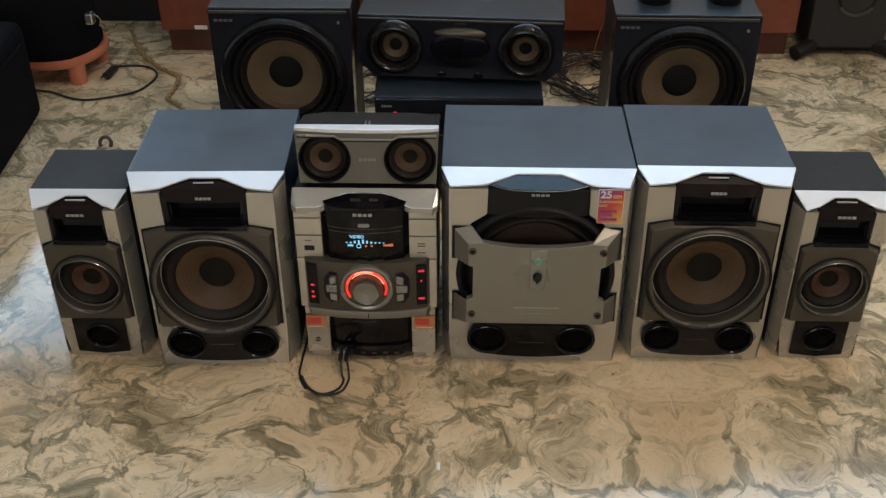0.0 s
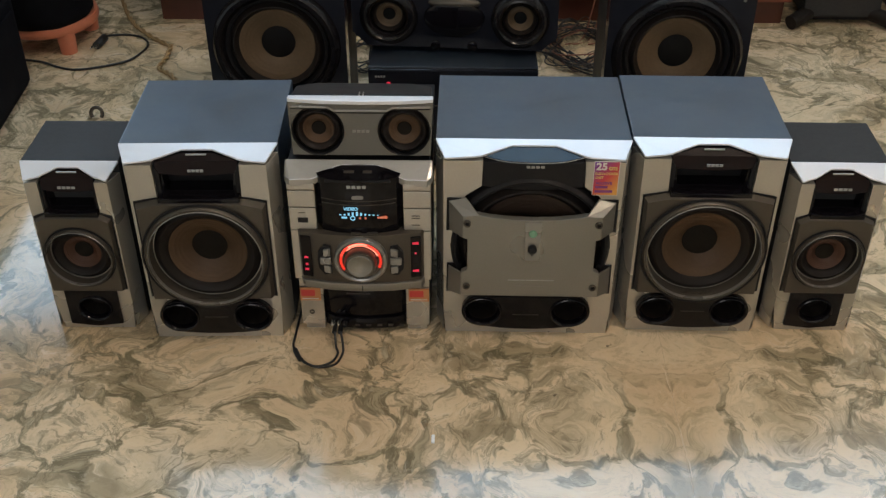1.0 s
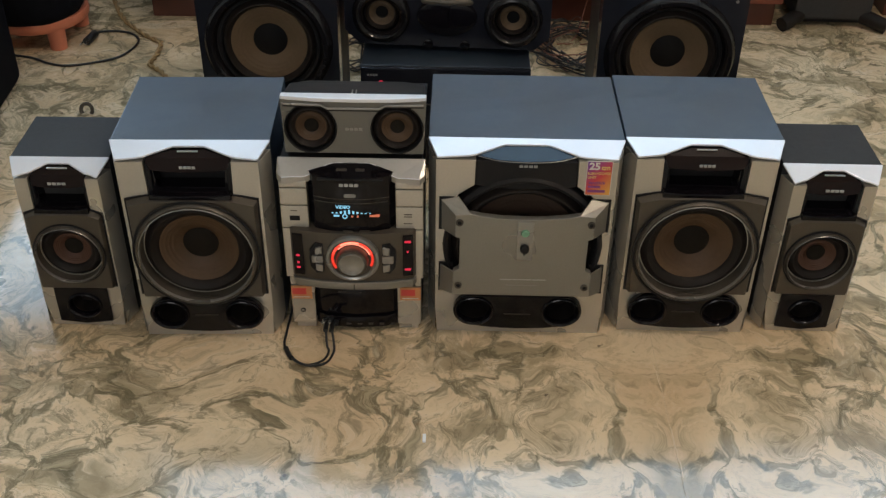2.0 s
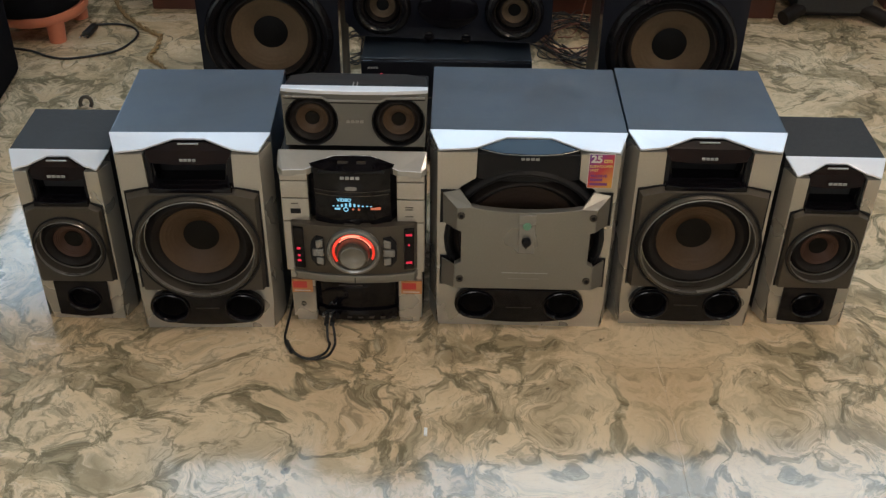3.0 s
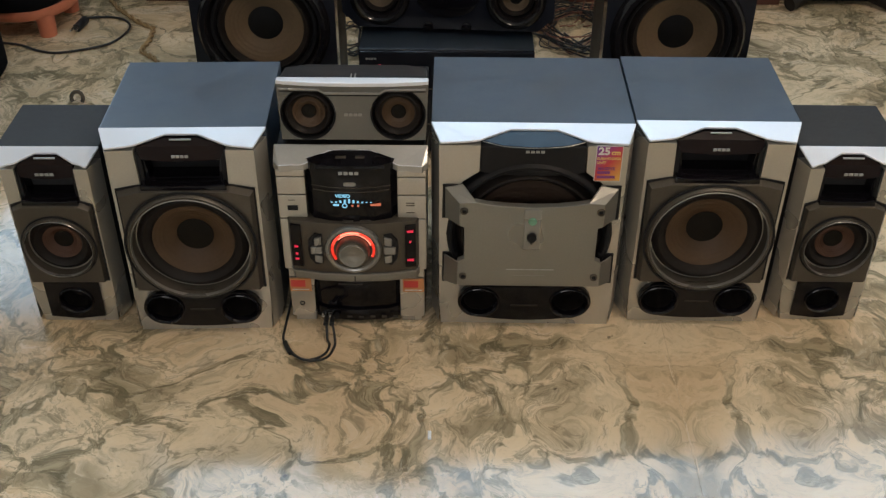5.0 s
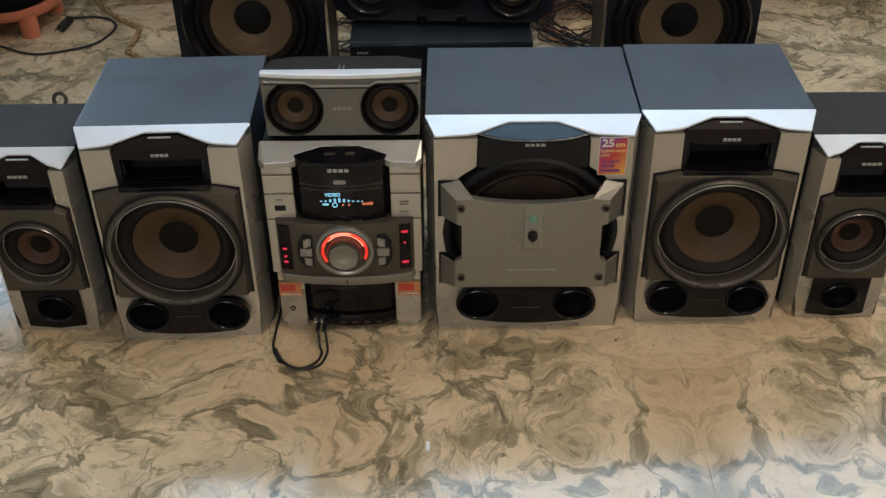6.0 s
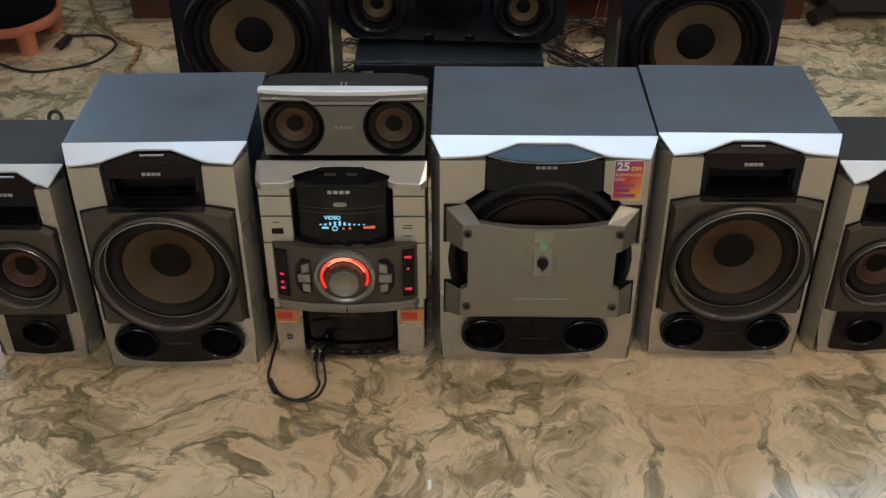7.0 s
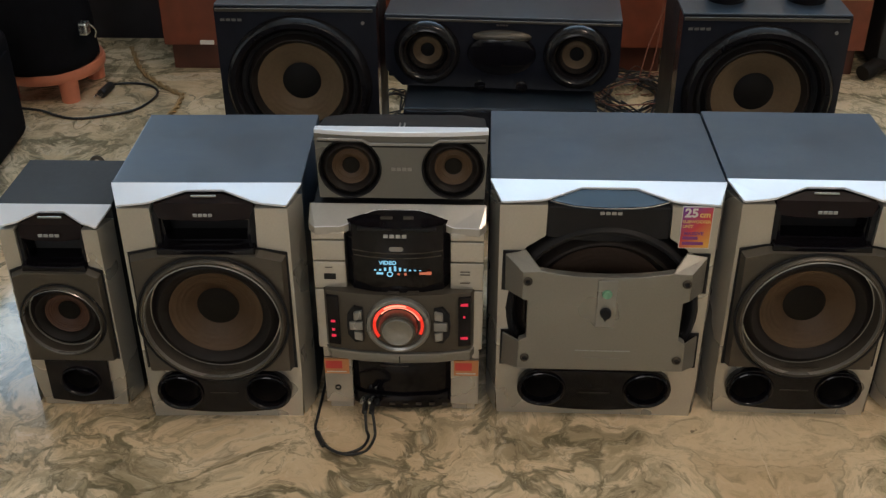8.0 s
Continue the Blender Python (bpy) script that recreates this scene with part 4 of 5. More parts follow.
    part("headphone_socket", lathe([(0.0045, 0.005), (0.0045, 0.003), (0.003, 0.0025), (0.0026, 0.006), (0, 0.006)], -0.092, 0.040, 20), M_BLACK, root)
    # cassette and front input flap, glossy black, bowed
    pts = [(-0.070, 0.014), (-0.050, 0.004), (0, -0.001), (0.050, 0.004), (0.070, 0.014), (0.070, 0.03), (-0.070, 0.03)]
    flap = part("lower_flap", bevelled(slab(pts, 0.034, 0.1015, axis="z"), 0.002), M_GLOSS, root, "gloss black lower flap", True)
    base = part("input_panel", bevelled(slab([(x, y - 0.004) for x, y in pts], 0.010, 0.0325, axis="z"), 0.002), M_GLOSS, root, "gloss black input panel", True)
    part("print", box(-0.030, 0.010, -0.0018, 0.002, 0.0835, 0.0845), M_GUN, flap)
    for i in range(5):
        part("input_mark", box(-0.018 + i * 0.019, -0.010 + i * 0.019, -0.0066, -0.002, 0.0180, 0.0200), M_GUN, base)
    for x, mt in ((-0.056, M_STEEL), (-0.046, M_STEEL), (-0.036, M_BLACK)):
        part("jack", lathe([(0.0045, 0.002), (0.0045, -0.010), (0.003, -0.012), (0, -0.012)], x, 0.021, 16), mt, base, "", True)
    part("foot", box(-0.09, 0.09, 0.03, 0.27, 0.0, 0.005), M_BLACK, root)
    part("foot_front", box(-0.105, -0.072, 0.010, 0.03, 0.0, 0.0125), M_SILVER, root)
    part("foot_front", box(0.072, 0.105, 0.010, 0.03, 0.0, 0.0125), M_SILVER, root)
    return root


def stadium_mark(x, z):
    return slab(stadium(x, z, 0.0095, 0.0034, 8), -0.0156, -0.0148)


def arc_strip(hw, y, z, t):
    """A thin bowed line across the display block."""
    bm = bmesh.new()
    n = 12
    rows = []
    for i in range(n + 1):
        x = -hw + 2 * hw * i / n
        yy = y + 0.012 * (x / 0.069) ** 2 * 1.05
        rows.append([bm.verts.new((x, yy, z - t / 2)), bm.verts.new((x, yy, z + t / 2)), bm.verts.new((x, yy + 0.003, z + t / 2)), bm.verts.new((x, yy + 0.003, z - t / 2))])
    for a, b in zip(rows, rows[1:]):
        for k in range(4):
            bm.faces.new((a[k], a[(k + 1) % 4], b[(k + 1) % 4], b[k]))
    return bm


def ring_arc(r0, r1, a0, a1, cx, cz, y):
    bm = bmesh.new()
    n = 40
    rows = []
    for i in range(n + 1):
        a = radians(a0 + (a1 - a0) * i / n)
        rows.append([bm.verts.new((cx + r * math.cos(a), yy, cz + r * math.sin(a))) for r, yy in ((r0, y), (r1, y), (r1, y + 0.002), (r0, y + 0.002))])
    for a, b in zip(rows, rows[1:]):
        for k in range(4):
            bm.faces.new((a[k], a[(k + 1) % 4], b[(k + 1) % 4], b[k]))
    return bm


def centre_speaker(m):
    """The small twin-driver centre speaker that lies on the main unit."""
    root = thing("centre_speaker", m, "silver twin-driver centre speaker lying on the hi-fi unit", "speaker")
    w, h = 0.224, 0.096
    body = slab([(-w / 2 + 0.002, 0.022), (w / 2 - 0.002, 0.022), (w / 2 - 0.004, 0.075), (0.075, 0.088), (-0.075, 0.088), (-w / 2 + 0.004, 0.075)], 0.0, h, 0, axis="z")
    for v in body.verts:
        if v.co.z > 0.01 and v.co.y > 0.05:
            v.co.z -= 0.006
    part("body", bevelled(body, 0.004), M_BLACK, root, "matt black rounded box")
    front = slab([(-w / 2, h - 0.003), (-w / 2 + 0.004, 0.004), (w / 2 - 0.004, 0.004), (w / 2, h - 0.003)], 0.0, 0.0215, 0.0,
                 [[(sx * 0.067 + 0.0415 * math.cos(2 * math.pi * i / 36), 0.045 + 0.0415 * math.sin(2 * math.pi * i / 36)) for i in range(36)] for sx in (-1, 1)])
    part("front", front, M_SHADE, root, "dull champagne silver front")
    rim = slab([(-w / 2, 0.014), (-w / 2, 0.001), (-0.06, -0.006), (0, -0.008), (0.06, -0.006), (w / 2, 0.001), (w / 2, 0.014)], h - 0.004, h + 0.0025, axis="z")
    part("top_edge", bevelled(rim, 0.0012), M_CAP, root, "silver top edge")
    run = [(-0.108, h - 0.0085), (-0.050, h - 0.0095), (-0.040, h - 0.0150), (0.040, h - 0.0150), (0.050, h - 0.0095), (0.108, h - 0.0085)]
    step = slab([(x, z - 0.0034) for x, z in run] + [(x, z) for x, z in reversed(run)], -0.0025, 0.003, 0.0006)
    part("shadow_gap", slab([(x, z - 0.0062) for x, z in run] + [(x, z - 0.0036) for x, z in reversed(run)], -0.0006, 0.003), M_BLACK, root)
    part("stepped_line", step, M_RING, root, "bright stepped line")
    for s in (-1, 1):
        woofer(root, s * 0.067, 0.045, 0.0425, -0.002, 0.003, 0.014, 0.0245, 0.0115, M_CONE, M_DUST, M_BLACK, name="driver")
    brand_bar(root, 0, -0.0006, 0.045, 0.028, 0.0055, M_RING)
    for x in (-0.003, 0.003):
        part("top_mark", box(x - 0.0009, x + 0.0009, 0.014, 0.034, h - 0.001, h + 0.0006), M_RING, root)
    for s in (-1, 1):
        part("foot", box(s * 0.08 - 0.012, s * 0.08 + 0.012, 0.015, 0.07, -0.006, 0.003), M_RUBBER, root)
    return root


ROW = "row of silver hi-fi speakers"
tower_speaker(pose(-0.390, 1.416, 0, 0, 0, 1.6), "silver-fronted speaker with a large brown woofer", ROW)
tower_speaker(pose(0.417, 1.446, 0, 0, 0, -0.6), "silver-fronted speaker with a large brown woofer", ROW)
satellite_speaker(pose(-0.607, 1.436, 0, 0, 0, 0.5), "slim silver satellite speaker with red-brown driver", ROW)
satellite_speaker(pose(0.627, 1.452, 0, 0, 0, -0.5), "slim silver satellite speaker with red-brown driver", ROW)
subwoofer(pose(0.1355, 1.436, 0, 0, 0, -0.4))
music_centre(pose(-0.140, 1.432, 0))
centre_speaker(pose(-0.1345, 1.457, 0.3360, -5, 0, 0))


# ---- cables and small things on the floor ----
def cable(name, points, radius, mat, label, category="cable"):
    bm = rod(points, radius)
    return tagged(part(name, bm, mat, None, label, True), label, category)


lead = thing("audio_lead", pose(0, 0, 0), "thin black audio lead looping over the marble floor", "cable")
part("wire", rod([(-0.191, 1.405, 0.021), (-0.188, 1.385, 0.006), (-0.184, 1.372, 0.002), (-0.192, 1.350, 0.002), (-0.216, 1.338, 0.002), (-0.240, 1.352, 0.002), (-0.260, 1.385, 0.002), (-0.2615, 1.42, 0.002), (-0.2595, 1.50, 0.002), (-0.258, 1.60, 0.002)], 0.0021), M_CABLE, lead, "", True)
part("wire", rod([(-0.181, 1.406, 0.021), (-0.176, 1.385, 0.008), (-0.176, 1.370, 0.002), (-0.186, 1.344, 0.002), (-0.212, 1.332, 0.006), (-0.236, 1.343, 0.006), (-0.252, 1.366, 0.002)], 0.0021), M_CABLE, lead, "", True)
part("splitter", rod([(-0.244, 1.352, 0.004), (-0.250, 1.362, 0.004), (-0.257, 1.378, 0.004)], 0.0042), M_CABLE, lead, "", True)
for x in (-0.192, -0.182):
    part("plug", rod([(x, 1.424, 0.021), (x, 1.414, 0.021), (x, 1.404, 0.021)], 0.0042), M_CABLE, lead, "", True)

mains = thing("power_cord", pose(0, 0, 0), "black power cord with plug curled on the floor", "power cord")
part("wire", rod([(-1.20, 2.50, 0.004), (-1.06, 2.477, 0.004), (-1.00, 2.445, 0.004), (-0.949, 2.430, 0.004), (-0.89, 2.447, 0.004), (-0.833, 2.480, 0.004), (-0.808, 2.53, 0.004), (-0.803, 2.583, 0.004), (-0.83, 2.625, 0.004), (-0.875, 2.640, 0.004), (-0.921, 2.628, 0.006), (-0.923, 2.60, 0.010)], 0.0030), M_CABLE, mains, "", True)
part("plug", rod([(-0.922, 2.604, 0.012), (-0.924, 2.58, 0.013), (-0.930, 2.555, 0.011)], 0.0105, 12), M_CABLE, mains, "moulded black plug", True)
for dx in (-0.006, 0.006):
    part("pin", rod([(-0.931 + dx, 2.552, 0.013), (-0.933 + dx, 2.534, 0.013)], 0.0024, 8), M_STEEL, mains, "", True)

twine = thing("twisted_flex", pose(0, 0, 0), "ochre twisted flex lying on the floor", "cable")
path = [Vector(p) for p in ((-0.95, 2.88, 0.006), (-0.90, 2.76, 0.006), (-0.861, 2.692, 0.006), (-0.80, 2.62, 0.006), (-0.739, 2.567, 0.006), (-0.735, 2.50, 0.006), (-0.742, 2.44, 0.006), (-0.704, 2.405, 0.006), (-0.66, 2.34, 0.006))]
for ph in (0, math.pi):
    pts = []
    for i in range(len(path) - 1):
        d = path[i + 1] - path[i]
        side = Vector((-d.y, d.x, 0)).normalized()
        for k in range(6):
            a = ph + (i * 6 + k) * 1.35
            pts.append(path[i] + d * (k / 6) + side * 0.0035 * math.cos(a) + Vector((0, 0, 0.0035 * math.sin(a))))
    part("strand", rod(pts, 0.0035, 6), M_TWINE, twine, "", True)

loop = [(-0.824 + 0.013 * math.cos(a), 2.187 + 0.004 * math.sin(a), 0.013 + 0.013 * math.sin(a)) for a in [radians(-40 + 260 * i / 14) for i in range(15)]]
tagged(part("key_ring", rod(loop, 0.0045, 8), M_GUN, None, "small dark metal ring standing on the floor", True), "small dark metal ring standing on the floor", "ring")


# ---- the black system behind ----
def black_speaker(m, label):
    """A tall glossy black box with a large tan-ringed woofer and a bulging trim."""
    root = thing("floor_speaker", m, label, "speaker", "pair of black woofer speakers")
    w, h, d = 0.284, 0.410, 0.20
    part("body", box(-w / 2, w / 2, 0.046, d, 0.006, h - 0.004, 0.003), M_BLACK, root, "black box")
    # thin sheet added to make the top bluer and brighter than the sides
    part("sky_lit_top", box(-w / 2, w / 2, 0.004, d, h - 0.0038, h, 0.001), M_SLEEK, root, "black top with daylight sheen in its colour")
    fr = part("front", slab([(-w / 2, 0.006), (w / 2, 0.006), (w / 2, h - 0.004), (-w / 2, h - 0.004)], 0.0, 0.0455, 0.0, [circle(0.102, 0.262, 0, 56)]), M_PIANO, root, "glossy black front")
    part("top_lip", box(-w / 2 + 0.002, w / 2 - 0.006, -0.003, 0.012, h - 0.011, h - 0.005, 0.001), M_GUN, fr)
    cz = 0.262
    part("trim_ring", lathe([(0.131, 0.0), (0.129, -0.012), (0.122, -0.020), (0.114, -0.020), (0.107, -0.012), (0.104, 0.004), (0.100, 0.008)], 0, cz, 80), M_TRIM, root, "bulging glossy black trim", True)
    woofer(root, 0, cz, 0.108, -0.004, -0.001, 0.024, 0.078, 0.0350, M_CONE_TAN, M_DUST_BLACK, M_BLACK, bulge=0.004)
    brand_bar(fr, -0.113, -0.0008, h - 0.026, 0.040, 0.006, M_RING)
    part("indicator", lathe([(0.003, 0.0), (0.003, -0.002), (0, -0.0025)], 0.118, h - 0.030, 14), M_RING, fr, "", True)
    part("foot", box(-0.11, 0.11, 0.03, d - 0.03, 0.0, 0.0065), M_RUBBER, root)
    return root


black_speaker(pose(-0.358, 2.020, 0, 0, 0, 0), "glossy black speaker with large tan woofer ring")
black_speaker(pose(0.452, 1.992, 0, 0, 0, -1.0), "glossy black speaker with large tan woofer ring")


def black_centre(m):
    root = thing("centre_speaker", m, "glossy black centre speaker with two tan drivers on the receiver", "speaker")
    w, h = 0.420, 0.132
    part("body", box(-w / 2, w / 2, 0.030, 0.20, 0.004, h - 0.004, 0.003), M_BLACK, root, "black box")
    # added top sheet, its colour carrying the daylight sheen
    part("sky_lit_top", box(-w / 2, w / 2, 0.006, 0.20, h - 0.0038, h, 0.001), M_SLEEK, root, "black top with daylight sheen in its colour")
    fr = part("front", slab([(-w / 2, 0.03), (-w / 2 + 0.03, 0.0), (w / 2 - 0.03, 0.0), (w / 2, 0.03), (w / 2, h - 0.004), (-w / 2, h - 0.004)], 0.0, 0.0295, 0.0, [circle(0.037, 0.066, -0.134), circle(0.037, 0.066, 0.134)]), M_PIANO, root, "glossy black front")
    part("top_lip", box(-w / 2 + 0.003, w / 2 - 0.003, -0.002, 0.010, h - 0.009, h - 0.0045, 0.001), M_GUN, fr)
    for s in (-1, 1):
        part("driver_trim", lathe([(0.060, 0.0), (0.058, -0.010), (0.052, -0.018), (0.045, -0.020), (0.039, -0.014), (0.036, -0.002), (0.034, 0.006)], s * 0.134, 0.066, 48), M_TRIM, root, "bulging glossy driver trim", True)
        woofer(root, s * 0.134, 0.066, 0.041, -0.003, 0.000, 0.012, 0.0260, 0.0130, M_CONE_TAN, M_DUST_BLACK, M_BLACK, name="driver")
        part("button", lathe([(0.010, 0.0), (0.010, -0.004), (0.007, -0.006), (0, -0.006)], s * 0.038, 0.006, 20), M_GLOSS, fr, "", True)
    part("lens", lathe([(1.0, -0.001), (0.9, -0.006), (0.6, -0.011), (0, -0.013)], 0, 0.098, 40, 0.053, 0.013), M_GUN, fr, "grey lens-shaped badge", True)
    part("centre_shell", lathe([(1.0, 0.0), (0.95, -0.008), (0.8, -0.012), (0, -0.013)], 0, 0.066, 40, 0.062, 0.040), M_GLOSS, fr, "", True)
    brand_bar(fr, 0, -0.0008, 0.119, 0.022, 0.003, M_GUN)
    for s in (-1, 1):
        part("foot", box(s * 0.12 - 0.02, s * 0.12 + 0.02, 0.03, 0.17, -0.0118, 0.005), M_RUBBER, root)
    return root


black_centre(pose(0.004, 2.045, 0.250, 0, 0, -3.6))


def receiver(m):
    root = thing("receiver", m, "gloss black receiver with red standby light", "receiver")
    w = 0.344
    part("body", box(-w / 2, w / 2, 0.012, 0.30, 0.012, 0.238, 0.003), M_SLEEK, root, "satin black casing")
    fr = part("front_panel", box(-w / 2, w / 2, 0.0, 0.0118, 0.012, 0.237, 0.004), M_PIANO, root, "gloss black front panel")
    brand_bar(fr, -0.148, -0.0008, 0.222, 0.022, 0.0045)
    part("standby_light", lathe([(0.005, 0.0), (0.005, -0.002), (0, -0.003)], -0.131, 0.205, 16), M_LEDRED, fr, "red standby light", True)
    for z in (0.075, 0.155):
        part("seam", box(-w / 2 + 0.002, w / 2 - 0.002, -0.0006, 0.001, z, z + 0.003), M_GUN, fr)
    for sx in (-1, 1):
        for y in (0.04, 0.26):
            part("foot", lathe_up(0.016, 0.012, sx * 0.14, y), M_RUBBER, root)
    return root


receiver(pose(0.003, 1.968, 0))

# two black rounded cups standing upside down on the right-hand black speaker
for x in (0.395, 0.535):
    bm = lathe([(0.030, 0.0), (0.034, 0.006), (0.035, 0.020), (0.033, 0.045), (0.026, 0.060), (0.0, 0.064)], 0, 0, 32)
    bmesh.ops.rotate(bm, cent=(0, 0, 0), matrix=Matrix.Rotation(radians(90), 3, "X"), verts=bm.verts)
    bmesh.ops.translate(bm, vec=(x, 2.075, 0.406), verts=bm.verts)
    tagged(part("black_cup", bm, M_GLOSS, None, "", True), "small glossy black cup standing on the black speaker", "cup")

# tangle of leads behind
rng = random.Random(7)
def tangle(cx, cy, rx, ry, count, mats, label):
    root = thing("cable_tangle", pose(cx, cy, 0), label, "cables")
    for i in range(count):
        a = rng.uniform(0, 6.28)
        pts = []
        for k in range(7):
            a += rng.uniform(0.5, 1.3)
            r = rng.uniform(0.35, 1.0)
            pts.append((rx * r * math.cos(a), ry * r * math.sin(a), 0.004 + 0.004 * (i % 5) + rng.uniform(0, 0.012)))
        part("lead", rod(pts, rng.choice((0.0012, 0.0016, 0.0021)), 6), mats[i % len(mats)], root, "", True)
    return root


M_COPPER = material("clear_copper_flex", (0.20, 0.070, 0.040), 0.35, vary=0.2, scale=80)
tangle(0.325, 2.57, 0.13, 0.18, 25, (M_CABLE, M_CABLE, M_CABLE, M_CABLE, M_CABLE, M_COPPER), "tangle of black and copper leads on the floor")
tangle(-0.235, 2.50, 0.05, 0.12, 7, (M_CABLE,), "few black leads lying on the floor")
for i, (x0, x1) in enumerate(((0.34, 0.42), (0.36, 0.40), (0.40, 0.43))):
    cable("hanging_lead", [(x1 + 0.02, 2.70, 0.42), (x1, 2.70, 0.25), (x0 + 0.03, 2.68, 0.10), (x0, 2.64, 0.006), (x0 - 0.05, 2.60, 0.004)], 0.0016, M_COPPER, "copper-coloured lead hanging down to the floor")


# ---- furniture along the far wall ----
def sideboard(m, w, label):
    root = thing("sideboard", m, label, "sideboard")
    d, z0, h = 0.42, 0.068, 0.62
    part("plinth", box(0.012, w - 0.012, 0.03, d, 0.0, z0 - 0.001, 0.002), M_WOOD_DARK, root, "dark recessed plinth")
    part("carcass", box(0, w, 0.02, d, z0, h, 0.003), M_WOOD, root, "red-brown veneered carcass")
    n = max(1, round(w / 0.42))
    for i in range(n):
        a, b = i * w / n + 0.002, (i + 1) * w / n - 0.002
        dr = part("door", box(a, b, 0.0, 0.0195, z0 + 0.004, h - 0.02, 0.003), M_WOOD, root, "red-brown door")
        part("edge_strip", box(a + 0.004, b - 0.004, -0.003, 0.0, 0.198, 0.205, 0.001), M_TWINE, dr)
    return root


sideboard(pose(-0.815, 2.722, 0), 0.575, "red-brown wooden cabinet against the far wall")
sideboard(pose(-0.236, 2.73, 0), 0.66, "red-brown wooden cabinet against the far wall")
sideboard(pose(0.43, 2.722, 0), 0.468, "red-brown wooden cabinet against the far wall")
sideboard(pose(1.20, 2.80, 0), 0.60, "red-brown wooden cabinet against the far wall")
tagged(part("price_tag", box(-0.722, -0.688, 2.716, 2.7215, 0.076, 0.086, 0.001), M_STK_WHITE), "small white paper tag on the cabinet", "tag")


def tower_on_feet(m):
    root = thing("tower_speaker", m, "dark grey tower speaker with round port on splayed feet", "speaker")
    part("body", box(-0.102, 0.102, 0.0, 0.30, 0.024, 0.75, 0.006), M_MATT, root, "dark grey box")
    port(root, 0.008, 0.170, 0.052, 0.052, -0.001, M_BLACK)
    # lighter arc along the lower rim only, drawing its highlight
    part("port_rim_glint", ring_arc(0.046, 0.054, 215, 325, 0.008, 0.170, -0.006), M_GUN, root)
    for s in (-1, 1):
        for y in (0.0, 0.26):
            part("foot", rod([(s * 0.085, y + 0.015, 0.030), (s * 0.105, y - 0.002, 0.028), (s * 0.122, y - 0.018, 0.024), (s * 0.140, y - 0.030, 0.020)], 0.020, 12), M_RUBBER, root, "black splayed foot", True)
    part("base", box(-0.09, 0.09, 0.02, 0.28, 0.008, 0.0235, 0.004), M_BLACK, root)
    return root


tower_on_feet(pose(1.040, 2.738, 0, 0, 0, -1))

# black hanging cloth between cabinet and corner, and the tall black box by the side
structure("curtain", box(-2.1, -0.835, 2.96, 3.0, 0.0, 0.60, 0.004), M_DARKWALL, "dark hanging cloth in front of the wall", "curtain")


def tall_box(m):
    root = thing("floor_speaker", m, "low black cloth-covered speaker lying at the side", "speaker")
    part("body", box(-0.34, 0.0, 0.0, 0.46, 0.004, 0.25, 0.03, 4), M_CLOTH, root, "dull black cloth-covered box")
    part("side_trim", box(0.0, 0.006, 0.045, 0.415, 0.04, 0.21, 0.002), M_CLOTH, root)
    bm = lathe([(0.11, 0.0), (0.108, -0.010), (0.10, -0.016), (0.09, -0.006), (0.05, -0.004), (0.03, -0.006), (0, -0.010)], -0.17, 0.128, 48)
    part("driver", bm, M_RUBBER, root, "", True)
    part("foot", box(-0.30, -0.04, 0.04, 0.42, 0.0, 0.0045), M_RUBBER, root)
    return root


tall_box(pose(-1.004, 1.90, 0, 0, 0, 3.0))


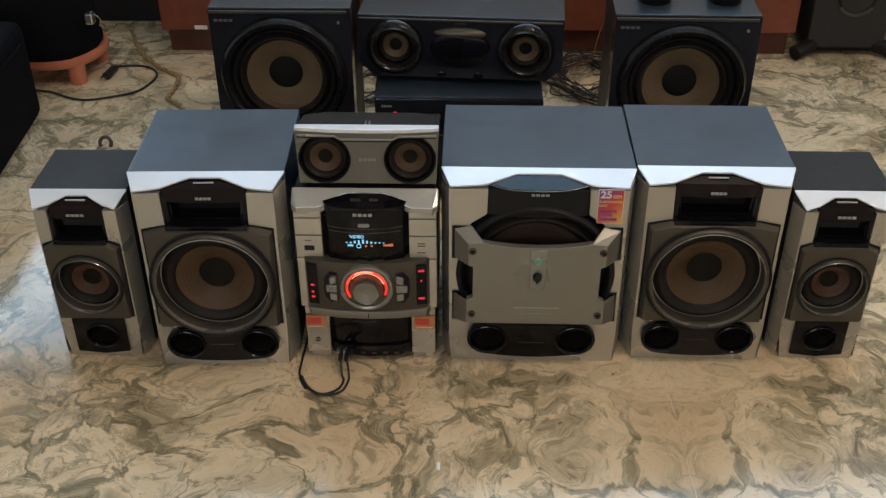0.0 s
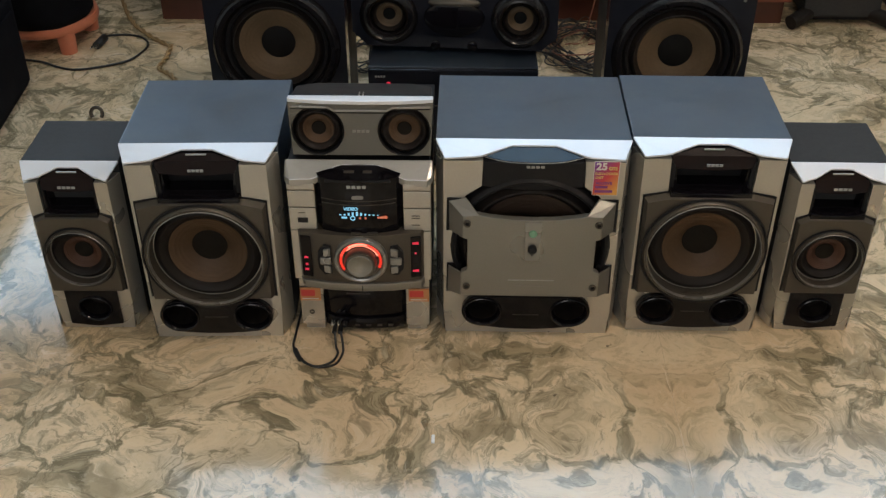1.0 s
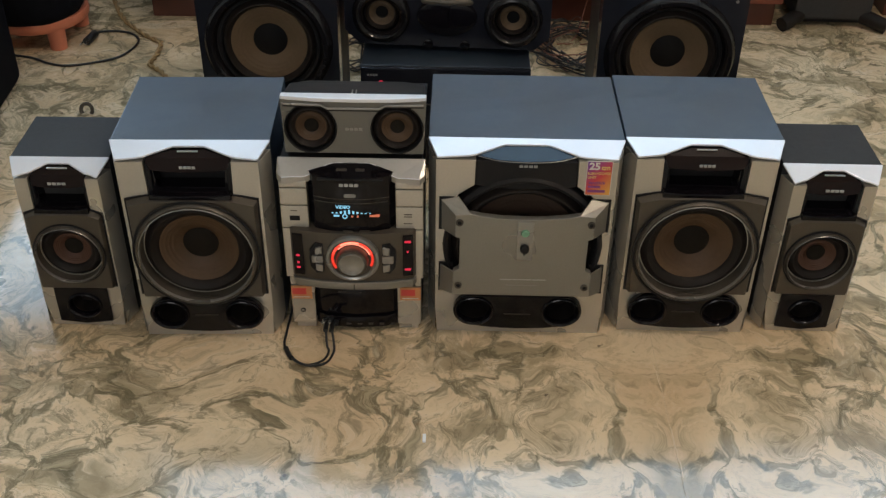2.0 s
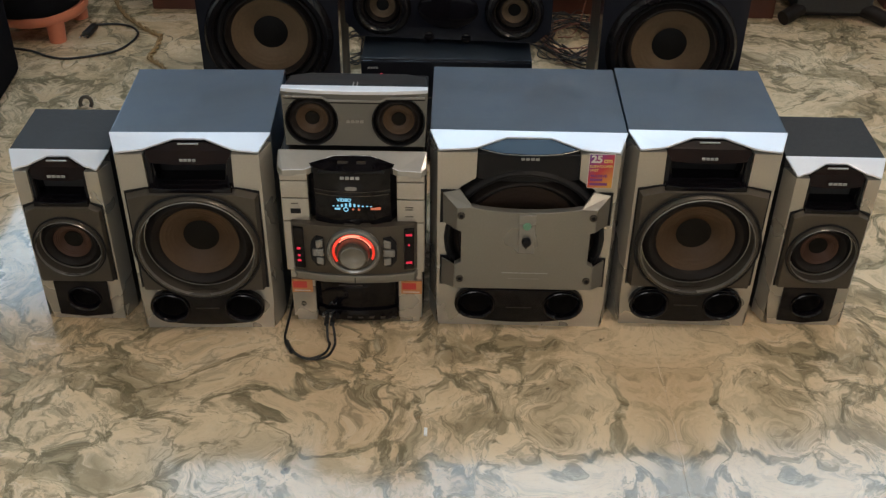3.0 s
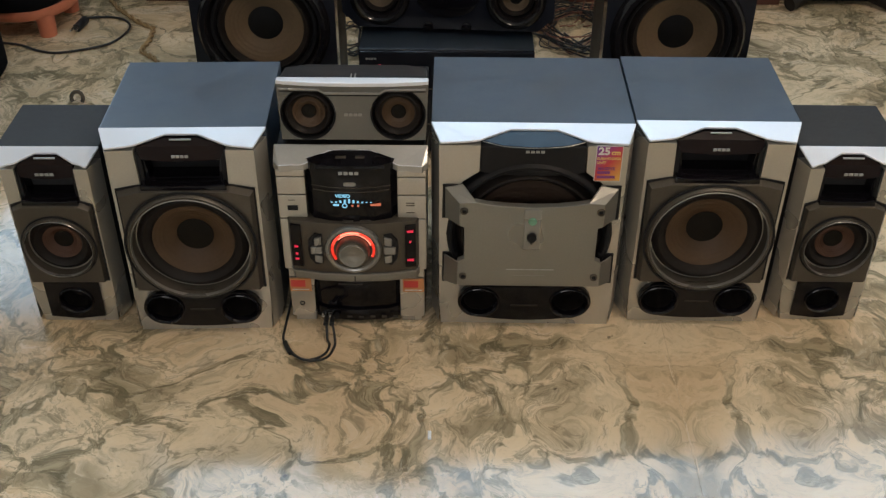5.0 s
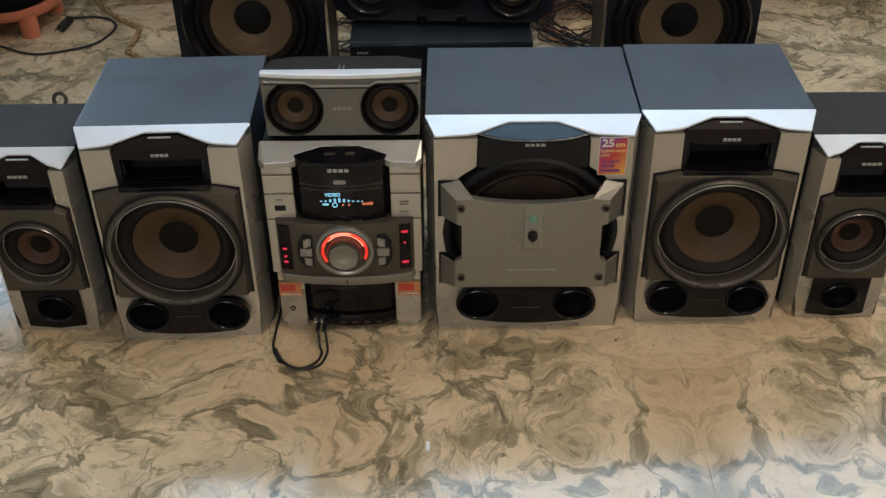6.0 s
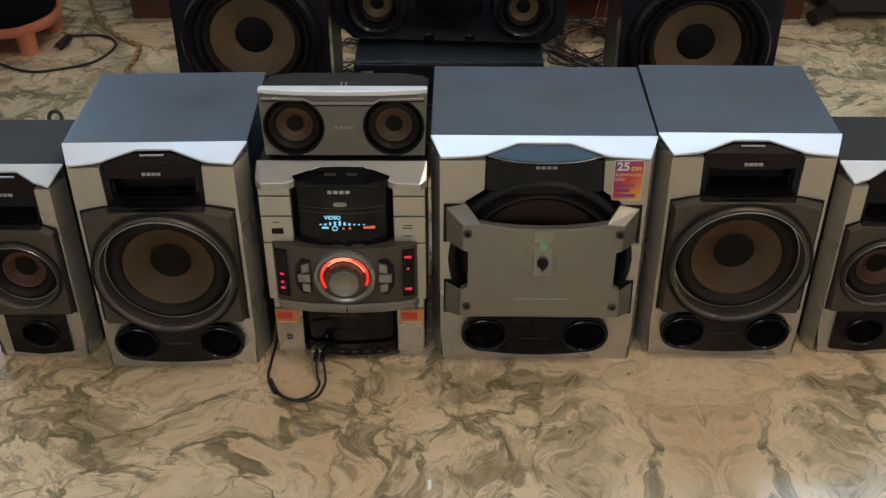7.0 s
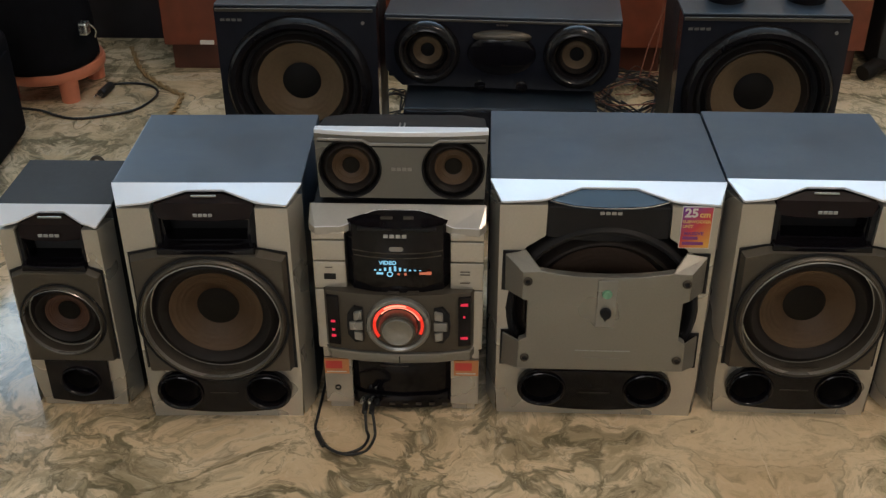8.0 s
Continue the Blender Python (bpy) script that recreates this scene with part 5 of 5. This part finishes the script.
def pot_stand(m):
    """Low coral plastic stand: round open rim on short tapered legs."""
    root = thing("pot_stand", m, "low coral plastic stand on short round legs", "stand")
    bm = bmesh.new()
    n = 48
    prof = [(0.122, 0.050), (0.128, 0.056), (0.130, 0.068), (0.127, 0.078), (0.119, 0.078), (0.115, 0.068), (0.112, 0.054), (0.114, 0.050)]
    rings = [[bm.verts.new((r * math.cos(2 * math.pi * i / n), r * math.sin(2 * math.pi * i / n), z)) for r, z in prof] for i in range(n)]
    for i in range(n):
        a, b = rings[i], rings[(i + 1) % n]
        for k in range(len(prof)):
            bm.faces.new((a[k], a[(k + 1) % len(prof)], b[(k + 1) % len(prof)], b[k]))
    part("rim", bm, M_CORAL, root, "coral plastic rim", True)
    part("plate", lathe_up(0.1155, 0.006, 0, 0, 0.054, 40, 1.0), M_CORAL, root)
    for i in range(4):
        a = radians(-50 + 90 * i)
        part("leg", lathe_up(0.021, 0.056, 0.106 * math.cos(a), 0.106 * math.sin(a), 0.0, 20, 1.12), M_CORAL, root, "short coral leg", True)
    return root


pot_stand(pose(-1.066, 2.622, 0))


def black_bag(m):
    """A slack black bag with a steel buckle, sitting on the stand."""
    root = thing("bag", m, "slack black bag with a steel buckle on the stand", "bag")
    bm = bmesh.new()
    bmesh.ops.create_uvsphere(bm, u_segments=40, v_segments=24, radius=1.0)
    for v in bm.verts:
        p = v.co.copy()
        nz = noise.noise(p * 2.1) * 0.10 + noise.noise(p * 5.0) * 0.04
        level = (p.z + 1) / 2
        ring_r = min(1.0 if p.z > 0 else 8.0, (1 - abs(p.z) ** (7 if p.z > 0 else 30)) ** 0.5 / max(1e-6, math.hypot(p.x, p.y))) if abs(p.z) < 0.999 else 1.0
        spread = 0.114 + 0.070 * level ** 0.6
        v.co = Vector((p.x * ring_r * spread * (1 + 0.6 * nz) - 0.085 * level, p.y * ring_r * spread * (1 + 0.6 * nz) - 0.036 * level ** 0.6 - 0.004, level * (0.42 + 0.1 * nz)))
    part("sack", bm, M_CLOTH, root, "slack black cloth", True)
    b = part("buckle", box(0.126, 0.146, -0.110, -0.082, 0.110, 0.138, 0.004), M_STEEL, root, "bright steel buckle")
    part("buckle_ring", rod([(0.148, -0.094, 0.132), (0.157, -0.086, 0.116), (0.152, -0.084, 0.098)], 0.0022, 8), M_STEEL, root, "", True)
    return root


black_bag(pose(-1.066, 2.622, 0.0605))
